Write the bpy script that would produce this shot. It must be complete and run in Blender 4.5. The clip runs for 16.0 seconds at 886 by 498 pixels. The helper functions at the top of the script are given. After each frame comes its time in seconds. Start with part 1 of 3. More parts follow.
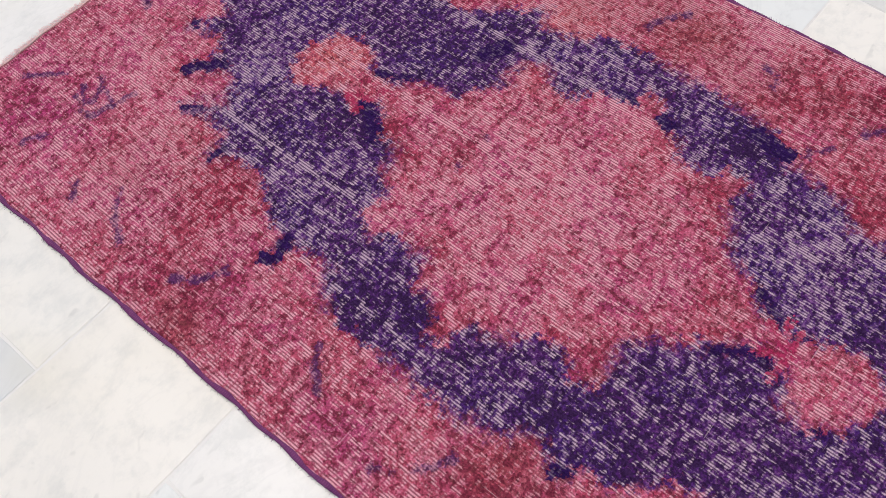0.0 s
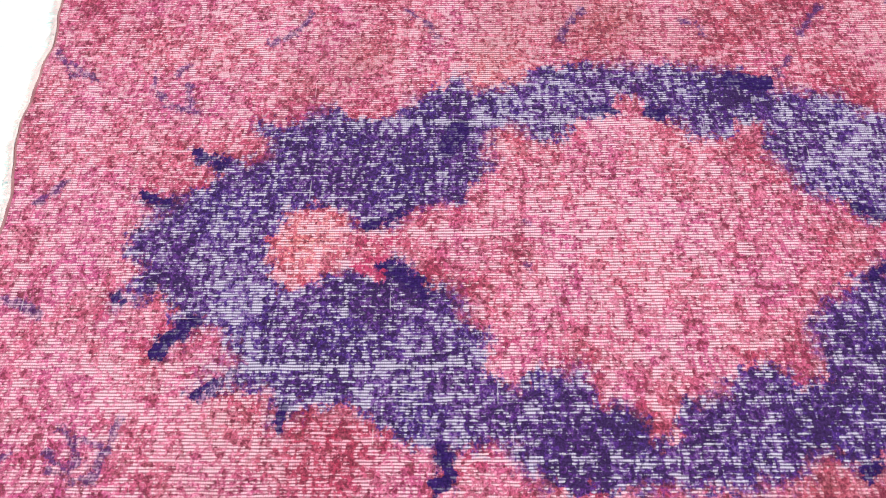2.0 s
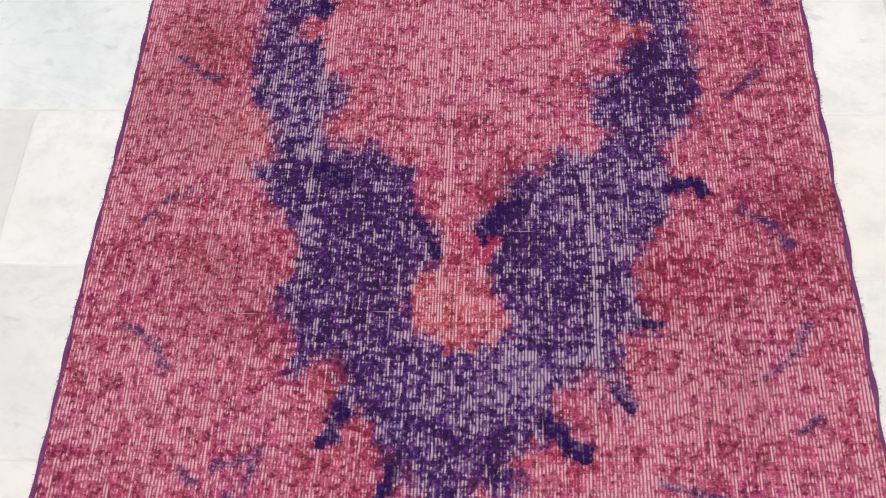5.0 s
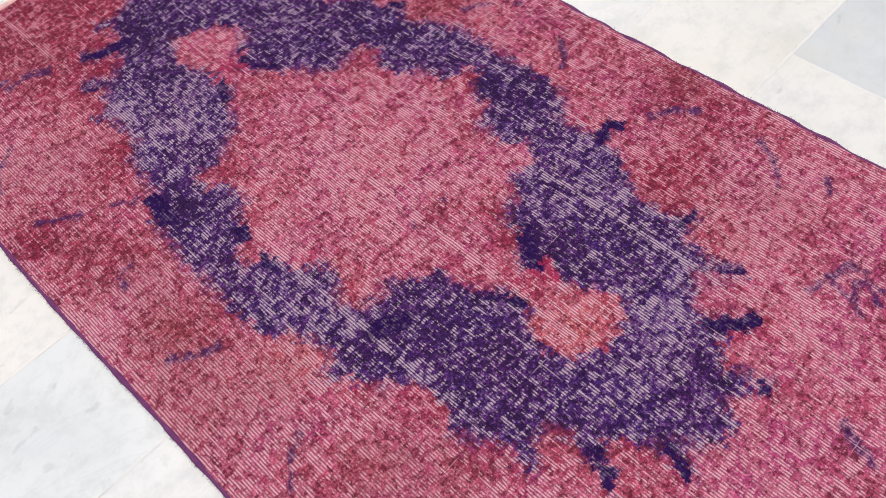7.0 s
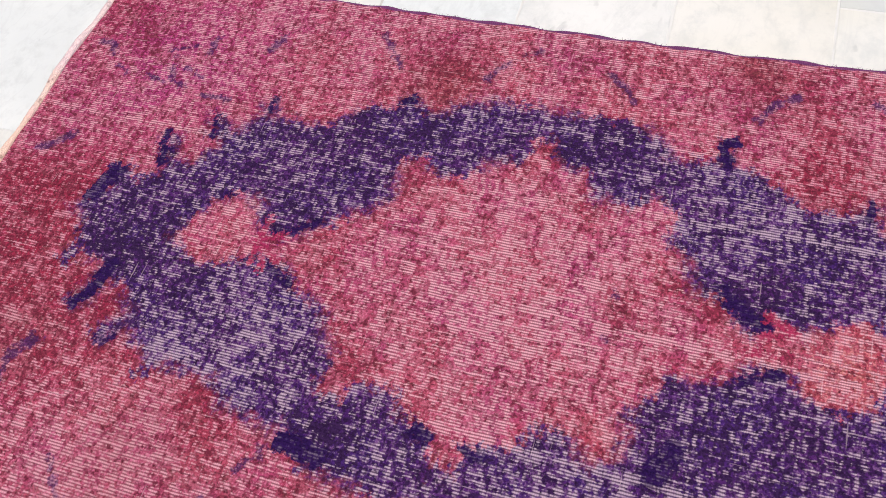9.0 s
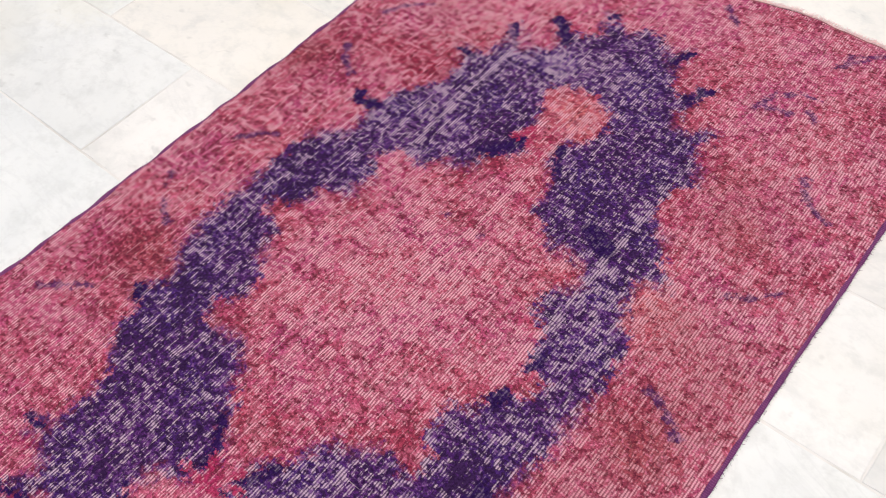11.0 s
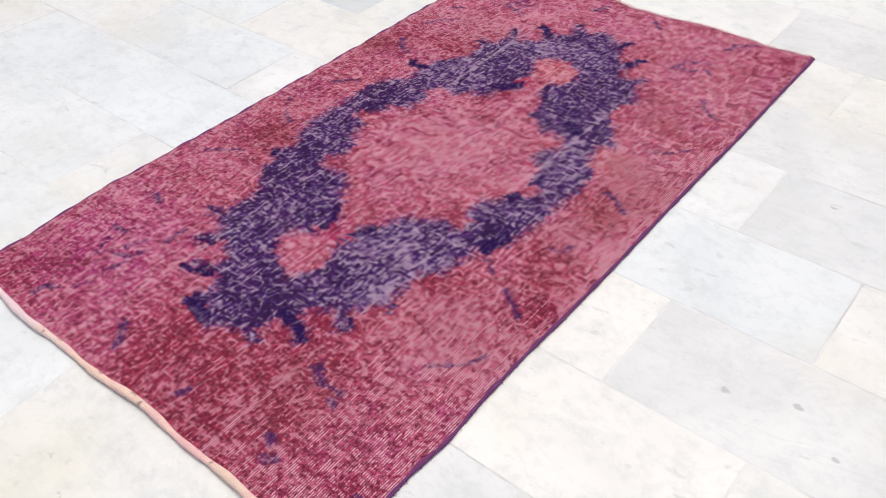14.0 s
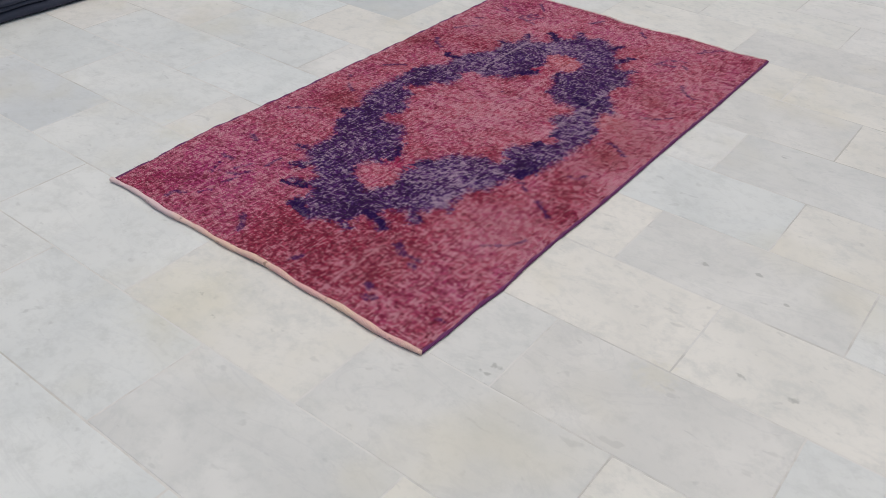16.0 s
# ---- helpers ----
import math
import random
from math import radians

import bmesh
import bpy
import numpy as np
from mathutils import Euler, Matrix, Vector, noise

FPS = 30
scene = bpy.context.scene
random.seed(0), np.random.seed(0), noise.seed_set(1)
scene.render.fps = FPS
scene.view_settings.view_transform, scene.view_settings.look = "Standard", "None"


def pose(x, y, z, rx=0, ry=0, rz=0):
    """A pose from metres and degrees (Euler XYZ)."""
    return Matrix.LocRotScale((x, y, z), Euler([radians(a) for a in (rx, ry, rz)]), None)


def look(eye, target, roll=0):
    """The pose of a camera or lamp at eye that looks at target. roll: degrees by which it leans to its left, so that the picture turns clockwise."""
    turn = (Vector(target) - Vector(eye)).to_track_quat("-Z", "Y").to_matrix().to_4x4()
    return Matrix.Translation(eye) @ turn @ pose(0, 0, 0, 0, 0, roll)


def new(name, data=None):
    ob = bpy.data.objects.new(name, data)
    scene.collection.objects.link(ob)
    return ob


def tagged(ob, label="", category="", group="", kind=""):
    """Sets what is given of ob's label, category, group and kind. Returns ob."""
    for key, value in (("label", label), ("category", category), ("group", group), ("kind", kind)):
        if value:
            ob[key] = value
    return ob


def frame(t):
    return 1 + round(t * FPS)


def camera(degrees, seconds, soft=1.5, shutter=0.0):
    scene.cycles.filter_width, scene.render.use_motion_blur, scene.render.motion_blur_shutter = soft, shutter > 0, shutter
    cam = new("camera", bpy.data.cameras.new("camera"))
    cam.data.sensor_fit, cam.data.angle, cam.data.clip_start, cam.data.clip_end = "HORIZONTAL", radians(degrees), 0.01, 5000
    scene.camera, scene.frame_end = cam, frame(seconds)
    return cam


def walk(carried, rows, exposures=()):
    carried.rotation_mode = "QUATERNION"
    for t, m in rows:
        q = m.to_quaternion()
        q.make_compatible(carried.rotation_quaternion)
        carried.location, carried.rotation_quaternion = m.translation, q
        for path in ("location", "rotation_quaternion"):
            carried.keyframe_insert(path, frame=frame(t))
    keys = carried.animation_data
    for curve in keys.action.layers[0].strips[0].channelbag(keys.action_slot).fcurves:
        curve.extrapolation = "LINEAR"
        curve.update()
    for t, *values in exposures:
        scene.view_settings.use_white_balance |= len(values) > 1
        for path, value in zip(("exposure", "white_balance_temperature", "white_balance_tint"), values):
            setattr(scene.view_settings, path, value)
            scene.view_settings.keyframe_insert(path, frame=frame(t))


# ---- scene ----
cam = camera(54.5, 16.0, soft=0.8, shutter=0.1)
PATH = [
    (0, (-0.691, 0.61, 1.273), (0.0, 1.336, -0.458), -7.1),
    (0.5, (-0.757, 0.805, 1.255), (0.082, 1.42, -0.454), -6.9),
    (1, (-0.832, 1.028, 1.255), (0.083, 1.398, -0.485), -4.9),
    (1.5, (-0.799, 1.176, 1.22), (0.204, 1.405, -0.495), -4.3),
    (2, (-0.701, 1.333, 1.222), (0.292, 1.382, -0.514), -2.8),
    (2.5, (-0.693, 1.535, 1.228), (0.259, 1.328, -0.519), -3.6),
    (3, (-0.672, 1.709, 1.25), (0.134, 1.276, -0.528), 0.4),
    (3.5, (-0.568, 1.834, 1.228), (0.103, 1.283, -0.574), -2.8),
    (3.7, (-0.522, 1.88, 1.235), (0.081, 1.282, -0.576), -4.0),
    (5.8, (0.205, 2.118, 1.246), (0.031, 1.144, -0.492), -6.1),
    (6, (0.256, 2.092, 1.25), (0.006, 1.092, -0.465), -6.1),
    (6.5, (0.452, 2.05, 1.283), (-0.026, 1.076, -0.397), -11.2),
    (7, (0.59, 2.009, 1.303), (-0.102, 1.118, -0.348), -9.9),
    (7.5, (0.632, 1.883, 1.285), (-0.167, 1.081, -0.364), -9.0),
    (8, (0.653, 1.701, 1.272), (-0.22, 0.989, -0.381), -10.3),
    (8.2, (0.653, 1.621, 1.275), (-0.244, 0.942, -0.379), -10.5),
    (10.3, (0.631, 0.743, 1.232), (-0.424, 0.997, -0.448), -10.5),
    (10.5, (0.635, 0.652, 1.232), (-0.397, 1.12, -0.416), -9.5),
    (11, (0.648, 0.503, 1.264), (-0.173, 1.352, -0.35), -5.5),
    (11.5, (0.752, 0.411, 1.274), (0.01, 1.418, -0.287), -3.7),
    (12, (0.856, 0.255, 1.301), (0.106, 1.402, -0.155), -2.6),
    (12.5, (0.888, 0.0, 1.312), (0.174, 1.241, -0.085), -3.6),
    (13, (0.975, -0.172, 1.319), (0.245, 1.075, -0.063), -2.3),
    (13.5, (1.139, -0.29, 1.323), (0.28, 0.929, -0.01), -1.3),
    (14, (1.245, -0.444, 1.346), (0.272, 0.706, 0.031), -1.9),
    (14.5, (1.242, -0.668, 1.342), (0.279, 0.508, 0.043), -2.2),
    (15, (1.276, -0.848, 1.349), (0.322, 0.384, 0.095), -1.3),
    (15.5, (1.387, -0.97, 1.364), (0.386, 0.304, 0.191), -0.3),
    (16, (1.505, -1.141, 1.371), (0.535, 0.147, 0.188), 1.5),
]
EXPOSURES = [
    (0.0, -0.13, 6500, 10), (1.0, -0.04, 6500, 10), (1.5, 0.66, 6000, -14), (2.0, 0.78, 5650, -24), (2.5, 0.86, 5750, -29), (3.0, 0.76, 6450, -30), (3.5, 0.22, 6850, -4),
    (5.8, -0.02, 6500, 9), (8.0, 0.02, 6500, 10), (10.5, 0.1, 6800, 10), (12.0, -0.05, 6600, 10), (13.0, 0.05, 6500, 10), (14.5, 0.02, 6450, 10),
    (15.0, -0.18, 6450, 10), (15.5, -0.40, 6450, 9), (16.0, -0.58, 6550, 8),
]
walk(cam, [(t, look(eye, target, roll)) for t, eye, target, roll in PATH], EXPOSURES)

# ---- light: an open courtyard in bright shade, soft light from beyond the far end of the rug ----
world = bpy.data.worlds.new("sky")
scene.world = world
world.use_nodes = True
wn = world.node_tree
wn.nodes.clear()
sky = wn.nodes.new("ShaderNodeTexSky")
sky.sky_type, sky.sun_disc = "NISHITA", False
sky.sun_elevation, sky.sun_rotation = radians(78), radians(10)
sky.air_density, sky.dust_density, sky.ozone_density = 1.0, 4.0, 1.0
bg = wn.nodes.new("ShaderNodeBackground")
bg.inputs["Strength"].default_value = 0.12
wout = wn.nodes.new("ShaderNodeOutputWorld")
wn.links.new(sky.outputs[0], bg.inputs[0])
wn.links.new(bg.outputs[0], wout.inputs[0])
sun = new("sun", bpy.data.lights.new("sun", "SUN"))
sun.data.energy, sun.data.angle, sun.data.color = 1.9, radians(75), (1.0, 0.93, 0.83)
sun.matrix_world = look((0.3, 1.7, 8.0), (0, 0, 0))


# ---- node helpers ----
class Mat:
    def __init__(self, name):
        self.m = bpy.data.materials.new(name)
        self.m.use_nodes = True
        self.t = self.m.node_tree
        self.b = self.t.nodes["Principled BSDF"]

    def node(self, kind, **inputs):
        n = self.t.nodes.new(kind)
        for k, v in inputs.items():
            self.put(v, n.inputs[k])
        return n

    def put(self, v, socket):
        if isinstance(v, bpy.types.NodeSocket):
            self.t.links.new(v, socket)
        else:
            socket.default_value = v

    def attr(self, name):
        n = self.t.nodes.new("ShaderNodeAttribute")
        n.attribute_name = name
        return n.outputs["Fac"]

    def pos(self):
        return self.t.nodes.new("ShaderNodeNewGeometry").outputs["Position"]

    def obj(self):
        return self.t.nodes.new("ShaderNodeTexCoord").outputs["Object"]

    def rand(self):
        return self.t.nodes.new("ShaderNodeObjectInfo").outputs["Random"]

    def scaled(self, v, x, y, z, off=(0, 0, 0)):
        n = self.t.nodes.new("ShaderNodeMapping")
        n.inputs["Scale"].default_value = (x, y, z)
        self.put(v, n.inputs["Vector"])
        self.put(off, n.inputs["Location"])
        return n.outputs[0]

    def noise(self, v, scale, detail=2.0, rough=0.5, distort=0.0):
        n = self.t.nodes.new("ShaderNodeTexNoise")
        self.put(v, n.inputs["Vector"])
        n.inputs["Scale"].default_value, n.inputs["Detail"].default_value = scale, detail
        n.inputs["Roughness"].default_value, n.inputs["Distortion"].default_value = rough, distort
        return n.outputs["Fac"]

    def math(self, op, a, b=0.0, c=0.0, clamp=False):
        n = self.t.nodes.new("ShaderNodeMath")
        n.operation, n.use_clamp = op, clamp
        for v, s in zip((a, b, c), n.inputs):
            self.put(v, s)
        return n.outputs[0]

    def step(self, v, lo, hi, a=0.0, b=1.0):
        n = self.t.nodes.new("ShaderNodeMapRange")
        n.interpolation_type = "SMOOTHSTEP"
        for k, x in (("Value", v), ("From Min", lo), ("From Max", hi), ("To Min", a), ("To Max", b)):
            self.put(x, n.inputs[k])
        return n.outputs[0]

    def mix(self, f, a, b, kind="MIX"):
        n = self.t.nodes.new("ShaderNodeMix")
        n.data_type, n.blend_type = "RGBA", kind
        self.put(f, n.inputs[0])
        self.put(a if isinstance(a, bpy.types.NodeSocket) else (*a, 1), n.inputs[6])
        self.put(b if isinstance(b, bpy.types.NodeSocket) else (*b, 1), n.inputs[7])
        return n.outputs[2]

    def bump(self, height, strength, distance):
        n = self.t.nodes.new("ShaderNodeBump")
        n.inputs["Strength"].default_value, n.inputs["Distance"].default_value = strength, distance
        self.put(height, n.inputs["Height"])
        self.t.links.new(n.outputs[0], self.b.inputs["Normal"])

    def done(self, colour, rough, spec=0.5):
        self.put(colour if isinstance(colour, bpy.types.NodeSocket) else (*colour, 1), self.b.inputs["Base Color"])
        self.put(rough, self.b.inputs["Roughness"])
        self.b.inputs["Specular IOR Level"].default_value = spec
        return self.m


# ---- materials ----
WARP = 0.0050
FLECKS = [(0.750, 0.072, 0.016), (0.747, 0.040, 0.011), (0.959, 0.744, 0.012), (1.094, 0.789, 0.012), (1.192, 0.712, 0.012), (1.323, 0.401, 0.016), (1.198, 0.399, 0.010),
          (0.115, -0.215, 0.009), (0.034, -0.179, 0.010), (0.92, 1.44, 0.010)]
YELLOWED = [(0.02, -0.22, 0.20), (-1.15, 1.22, 0.14), (-0.70, 0.32, 0.10), (1.05, 0.28, 0.07)]


def marble(name, light, dark, vein, joined=False):
    """Honed white marble: cloudy body, faint diagonal veins, grey flecks and a faint yellow stain."""
    k = Mat(name)
    r = k.t.nodes.new("ShaderNodeNewGeometry").outputs["Random Per Island"] if joined else k.rand()
    shift = k.node("ShaderNodeCombineXYZ", X=k.math("MULTIPLY", r, 37.0), Y=k.math("MULTIPLY", r, 91.0), Z=k.math("MULTIPLY", r, 13.0)).outputs[0]
    p = k.scaled(k.obj(), 1, 1, 1, shift)
    cloud = k.noise(p, 3.5, 4.0, 0.5, 0.5)
    fine = k.noise(p, 30.0, 4.0, 0.6)
    veins = k.math("ABSOLUTE", k.math("SUBTRACT", k.noise(k.scaled(p, 1.0, 2.2, 1.0), 2.6, 5.0, 0.6, 1.4), 0.5))
    body = k.mix(k.step(cloud, 0.30, 0.72), light, dark)
    body = k.mix(k.math("MULTIPLY", k.step(veins, 0.030, 0.0), vein), body, (0.50, 0.51, 0.52))
    smudge = k.noise(k.scaled(p, 1.0, 1.2, 1.0), 13.0, 5.0, 0.72, 0.15)
    body = k.mix(k.math("MULTIPLY", k.step(smudge, 0.46, 0.70), 0.42), body, (0.56, 0.58, 0.565))
    body = k.mix(k.math("MULTIPLY", k.step(fine, 0.50, 0.72), 0.20), body, (0.50, 0.51, 0.50))
    flecks = k.math("MULTIPLY", k.step(k.noise(k.scaled(p, 1.0, 1.7, 1.0), 21.0, 2.0, 0.5, 0.3), 0.655, 0.75), 0.24)
    body = k.mix(flecks, body, (0.36, 0.37, 0.36))
    stain = k.math("MULTIPLY", k.step(k.noise(k.pos(), 1.7, 3.0, 0.6), 0.52, 0.76), 0.35)
    body = k.mix(stain, body, (0.70, 0.65, 0.50))
    ragged = k.math("MULTIPLY", k.math("SUBTRACT", k.noise(k.pos(), 60.0, 3.0), 0.5), 0.03)
    for fx, fy, size in FLECKS:
        away = k.node("ShaderNodeVectorMath", )
        away.operation = "DISTANCE"
        k.put(k.scaled(k.pos(), 0.75, 1.5, 0), away.inputs[0])
        away.inputs[1].default_value = (fx * 0.75, fy * 1.5, 0)
        near = k.step(k.math("ADD", away.outputs["Value"], k.math("MULTIPLY", ragged, 1.5)), size * 0.95, size * 0.1)
        body = k.mix(k.math("MULTIPLY", near, 0.46), body, (0.27, 0.28, 0.26))
    for fx, fy, size in YELLOWED:
        away = k.node("ShaderNodeVectorMath")
        away.operation = "DISTANCE"
        k.put(k.scaled(k.pos(), 1, 1, 0), away.inputs[0])
        away.inputs[1].default_value = (fx, fy, 0)
        near = k.step(k.math("ADD", away.outputs["Value"], k.math("MULTIPLY", ragged, 4.0)), size, size * 0.2)
        body = k.mix(k.math("MULTIPLY", near, 0.20), body, (0.72, 0.68, 0.50))
    tint = k.math("MULTIPLY_ADD", r, 0.05, 0.968)
    grey = k.node("ShaderNodeCombineColor", Red=tint, Green=tint, Blue=tint).outputs[0]
    body = k.mix(1.0, body, grey, "MULTIPLY")
    cast = k.math("FRACT", k.math("MULTIPLY", r, 5.17))
    body = k.mix(1.0, body, k.mix(cast, (0.985, 0.996, 1.0), (1.0, 0.994, 0.984)), "MULTIPLY")
    k.bump(k.math("ADD", k.noise(p, 14.0, 3.0), k.math("MULTIPLY", fine, 0.3)), 0.12, 0.004)
    return k.done(body, k.math("MULTIPLY_ADD", cloud, 0.25, 0.32), 0.35)


marble_warm = marble("marble_warm", (0.81, 0.793, 0.745), (0.735, 0.725, 0.685), 0.08)
marble_white = marble("marble_white", (0.80, 0.795, 0.77), (0.725, 0.725, 0.705), 0.10)
marble_cool = marble("marble_cool", (0.775, 0.790, 0.775), (0.700, 0.722, 0.715), 0.12)
marble_grey = marble("marble_grey", (0.755, 0.752, 0.730), (0.660, 0.662, 0.645), 0.16)
marble_mist = marble("marble_mist", (0.715, 0.735, 0.738), (0.645, 0.666, 0.673), 0.12)
marble_slate = marble("marble_slate", (0.650, 0.668, 0.668), (0.570, 0.592, 0.600), 0.12)
marble_outer = marble("marble_outer", (0.80, 0.80, 0.77), (0.73, 0.735, 0.72), 0.10, True)

k = Mat("grout")
grout = k.done(k.mix(k.step(k.math("ADD", k.math("MULTIPLY", k.noise(k.pos(), 2.2, 3.0), 0.7), k.math("MULTIPLY", k.noise(k.pos(), 25.0, 3.0), 0.3)), 0.36, 0.56), (0.56, 0.55, 0.515), (0.74, 0.732, 0.705)), 0.9, 0.2)


def rug_pile():
    """Worn, overdyed hand-knotted pile: the dye design comes from the mesh; knots, bare warps and wear from noise."""
    k = Mat("overdyed_pile")
    p = k.scaled(k.obj(), 1, 1, 0)

    def off(v, amount):
        return k.math("MULTIPLY", k.math("SUBTRACT", v, 0.5), amount)

    def add(*terms):
        total = terms[0]
        for v in terms[1:]:
            total = k.math("ADD", total, v)
        return total

    def grey(v):
        return k.node("ShaderNodeCombineColor", Red=v, Green=v, Blue=v).outputs[0]

    xy = k.node("ShaderNodeSeparateXYZ", Vector=p).outputs
    # one warp every five millimetres, slightly crooked
    jig = add(off(k.noise(k.scaled(p, 1.0, 0.25, 1), 14.0, 3.0), 0.010), off(k.noise(k.scaled(p, 1.0, 0.6, 1), 60.0, 1.0), 0.0016))
    lane = k.math("MULTIPLY", k.math("ADD", xy[0], jig), 1 / WARP)
    rib = k.math("SINE", k.math("MULTIPLY", lane, 6.28318))
    number = k.math("FLOOR", k.math("ADD", lane, 0.25))
    row = k.math("SINE", k.math("MULTIPLY", k.math("ADD", xy[1], k.math("MULTIPLY", jig, 0.5)), 6.28318 / 0.0034))
    # wobble of the design's outlines, knot by knot
    stitch = k.node("ShaderNodeCombineXYZ", X=k.math("MULTIPLY", number, 0.37), Y=xy[1]).outputs[0]
    wob = add(off(k.noise(p, 42.0, 3.0, 0.6), 0.075), off(k.noise(p, 150.0, 2.0, 0.6), 0.055), off(k.noise(k.scaled(stitch, 1, 110, 1), 1.0, 1.0), 0.022))
    soft = k.step(k.noise(p, 7.0, 2.0), 0.42, 0.64, 0.007, 0.026)
    band = k.step(k.math("ADD", k.attr("band"), wob), k.math("MULTIPLY", soft, -1.0), soft)
    less = k.math("MULTIPLY", wob, 0.5)
    mark = k.step(k.math("ADD", k.attr("mark"), less), -0.004, 0.005)
    deep = k.step(k.math("ADD", k.attr("deep"), less), -0.004, 0.003)
    tone, coral, fade = k.attr("tone"), k.attr("coral"), k.attr("fade")
    petal = k.step(k.math("ADD", k.attr("petal"), less), -0.003, 0.003)
    band = k.math("MULTIPLY", k.math("MAXIMUM", band, deep), k.math("SUBTRACT", 1.0, petal))
    # wear: broad patches, bands across, long scrapes, then tuft by tuft
    patch = k.noise(k.scaled(p, 0.8, 1.2, 1), 11.0, 4.0, 0.6)
    abrash = k.noise(k.scaled(p, 0.30, 7.0, 1), 2.4, 3.0, 0.5)
    clump = k.noise(p, 48.0, 2.0, 0.6)
    scrape = k.math("MULTIPLY", add(off(k.noise(k.scaled(p, 1.0, 0.05, 1), 95.0, 2.0, 0.6), 0.16), off(k.noise(k.scaled(p, 0.05, 1.0, 1), 95.0, 2.0, 0.6), 0.26)), k.step(k.noise(p, 4.0, 2.0), 0.38, 0.60, 0.25, 1.0))
    worn = add(off(patch, 0.26), off(abrash, 0.14), off(clump, 0.24), scrape)
    plain = k.math("SUBTRACT", 1.0, band)
    lean = add(k.math("MULTIPLY", worn, k.math("MULTIPLY_ADD", band, -0.10, 0.9)), k.math("MULTIPLY", k.math("MULTIPLY", plain, tone), 0.055), k.math("MULTIPLY", k.math("MULTIPLY", band, fade), 0.050))
    height = k.attr("pile")
    tuft = add(k.math("MULTIPLY", height, 0.40), k.math("MULTIPLY", k.noise(p, 150.0, 1.0, 0.5, 0.4), 0.60), lean)
    spot = add(k.math("MULTIPLY", height, 0.30), k.math("MULTIPLY", k.noise(k.scaled(p, 0.9, 1.1, 1), 190.0, 1.0, 0.5, 0.4), 0.70), lean)
    dash = k.noise(k.scaled(stitch, 1, 95, 1), 1.0, 2.0, 0.6)
    hue = k.noise(p, 8.0, 3.0, 0.6)
    # rose pile
    rose = k.mix(k.step(hue, 0.40, 0.62), (0.345, 0.060, 0.103), (0.325, 0.049, 0.128))
    rim = k.math("MULTIPLY", k.step(k.math("ADD", k.attr("band"), k.math("MULTIPLY", wob, 0.6)), -0.045, -0.006), k.step(k.noise(p, 17.0, 2.0), 0.44, 0.58, 0.0, 0.75))
    rose = k.mix(rim, rose, (0.292, 0.022, 0.056))
    rose = k.mix(k.math("MULTIPLY", tone, -0.72, clamp=True), rose, (0.260, 0.020, 0.050))
    rose = k.mix(k.math("MULTIPLY", coral, 0.40), rose, (0.430, 0.085, 0.052))
    rose = k.mix(k.math("MULTIPLY", coral, -0.55, clamp=True), rose, (0.320, 0.034, 0.150))
    dusty = k.math("MULTIPLY", k.step(k.noise(p, 22.0, 3.0, 0.6), 0.46, 0.64), 0.60)
    rose = k.mix(dusty, rose, (0.375, 0.108, 0.156))
    rose = k.mix(k.math("MULTIPLY", k.attr("brown"), 0.55, clamp=True), rose, (0.245, 0.058, 0.064))
    rose = k.mix(k.math("MULTIPLY", k.step(spot, 0.50, 0.64), 0.62), rose, k.mix(coral, (0.560, 0.166, 0.262), (0.590, 0.220, 0.190)))
    rose = k.mix(k.step(tuft, 0.47, 0.37, 0.0, 0.85), rose, (0.135, 0.018, 0.036))
    olive = k.math("MULTIPLY", k.step(k.noise(p, 60.0, 2.0, 0.6), 0.57, 0.66), 0.45)
    rose = k.mix(olive, rose, (0.130, 0.036, 0.038))
    # violet pile
    violet = k.mix(k.step(hue, 0.40, 0.62), (0.066, 0.015, 0.106), (0.043, 0.013, 0.106))
    violet = k.mix(k.math("MULTIPLY", k.step(spot, 0.50, 0.64), 0.62), violet, (0.190, 0.085, 0.215))
    violet = k.mix(k.step(tuft, 0.54, 0.42), violet, (0.030, 0.011, 0.052))
    violet = k.mix(k.math("MULTIPLY", deep, 0.85), violet, (0.017, 0.005, 0.055))
    rose = k.mix(k.math("MULTIPLY", petal, 0.75), rose, (0.310, 0.018, 0.075))
    pile = k.mix(band, rose, violet)
    markc = k.mix(k.step(spot, 0.50, 0.64), (0.046, 0.016, 0.082), (0.25, 0.12, 0.22))
    pile = k.mix(k.math("MULTIPLY", mark, 0.85), pile, markc)
    grain = k.math("ADD", k.noise(p, 270.0, 2.0, 0.6), off(k.noise(k.scaled(p, 1.0, 0.18, 1), 150.0, 2.0, 0.6), 0.7))
    pile = k.mix(1.0, pile, grey(k.step(grain, 0.25, 0.75, 0.58, 1.44)), "MULTIPLY")
    # bare foundation: pale warps with dark, dyed gaps between them
    thread = k.mix(band, k.mix(k.math("MULTIPLY", tone, -0.4, clamp=True), (0.74, 0.385, 0.45), (0.60, 0.215, 0.30)), (0.53, 0.385, 0.48))
    thread = k.mix(k.math("MULTIPLY", k.math("MULTIPLY", k.attr("brown"), 0.75, clamp=True), plain), thread, (0.54, 0.235, 0.265))
    thread = k.mix(1.0, thread, grey(k.step(k.math("ADD", row, off(dash, 2.0)), -1.4, 1.0, 0.80, 1.04)), "MULTIPLY")
    gap = k.mix(band, (0.135, 0.021, 0.045), (0.036, 0.011, 0.049))
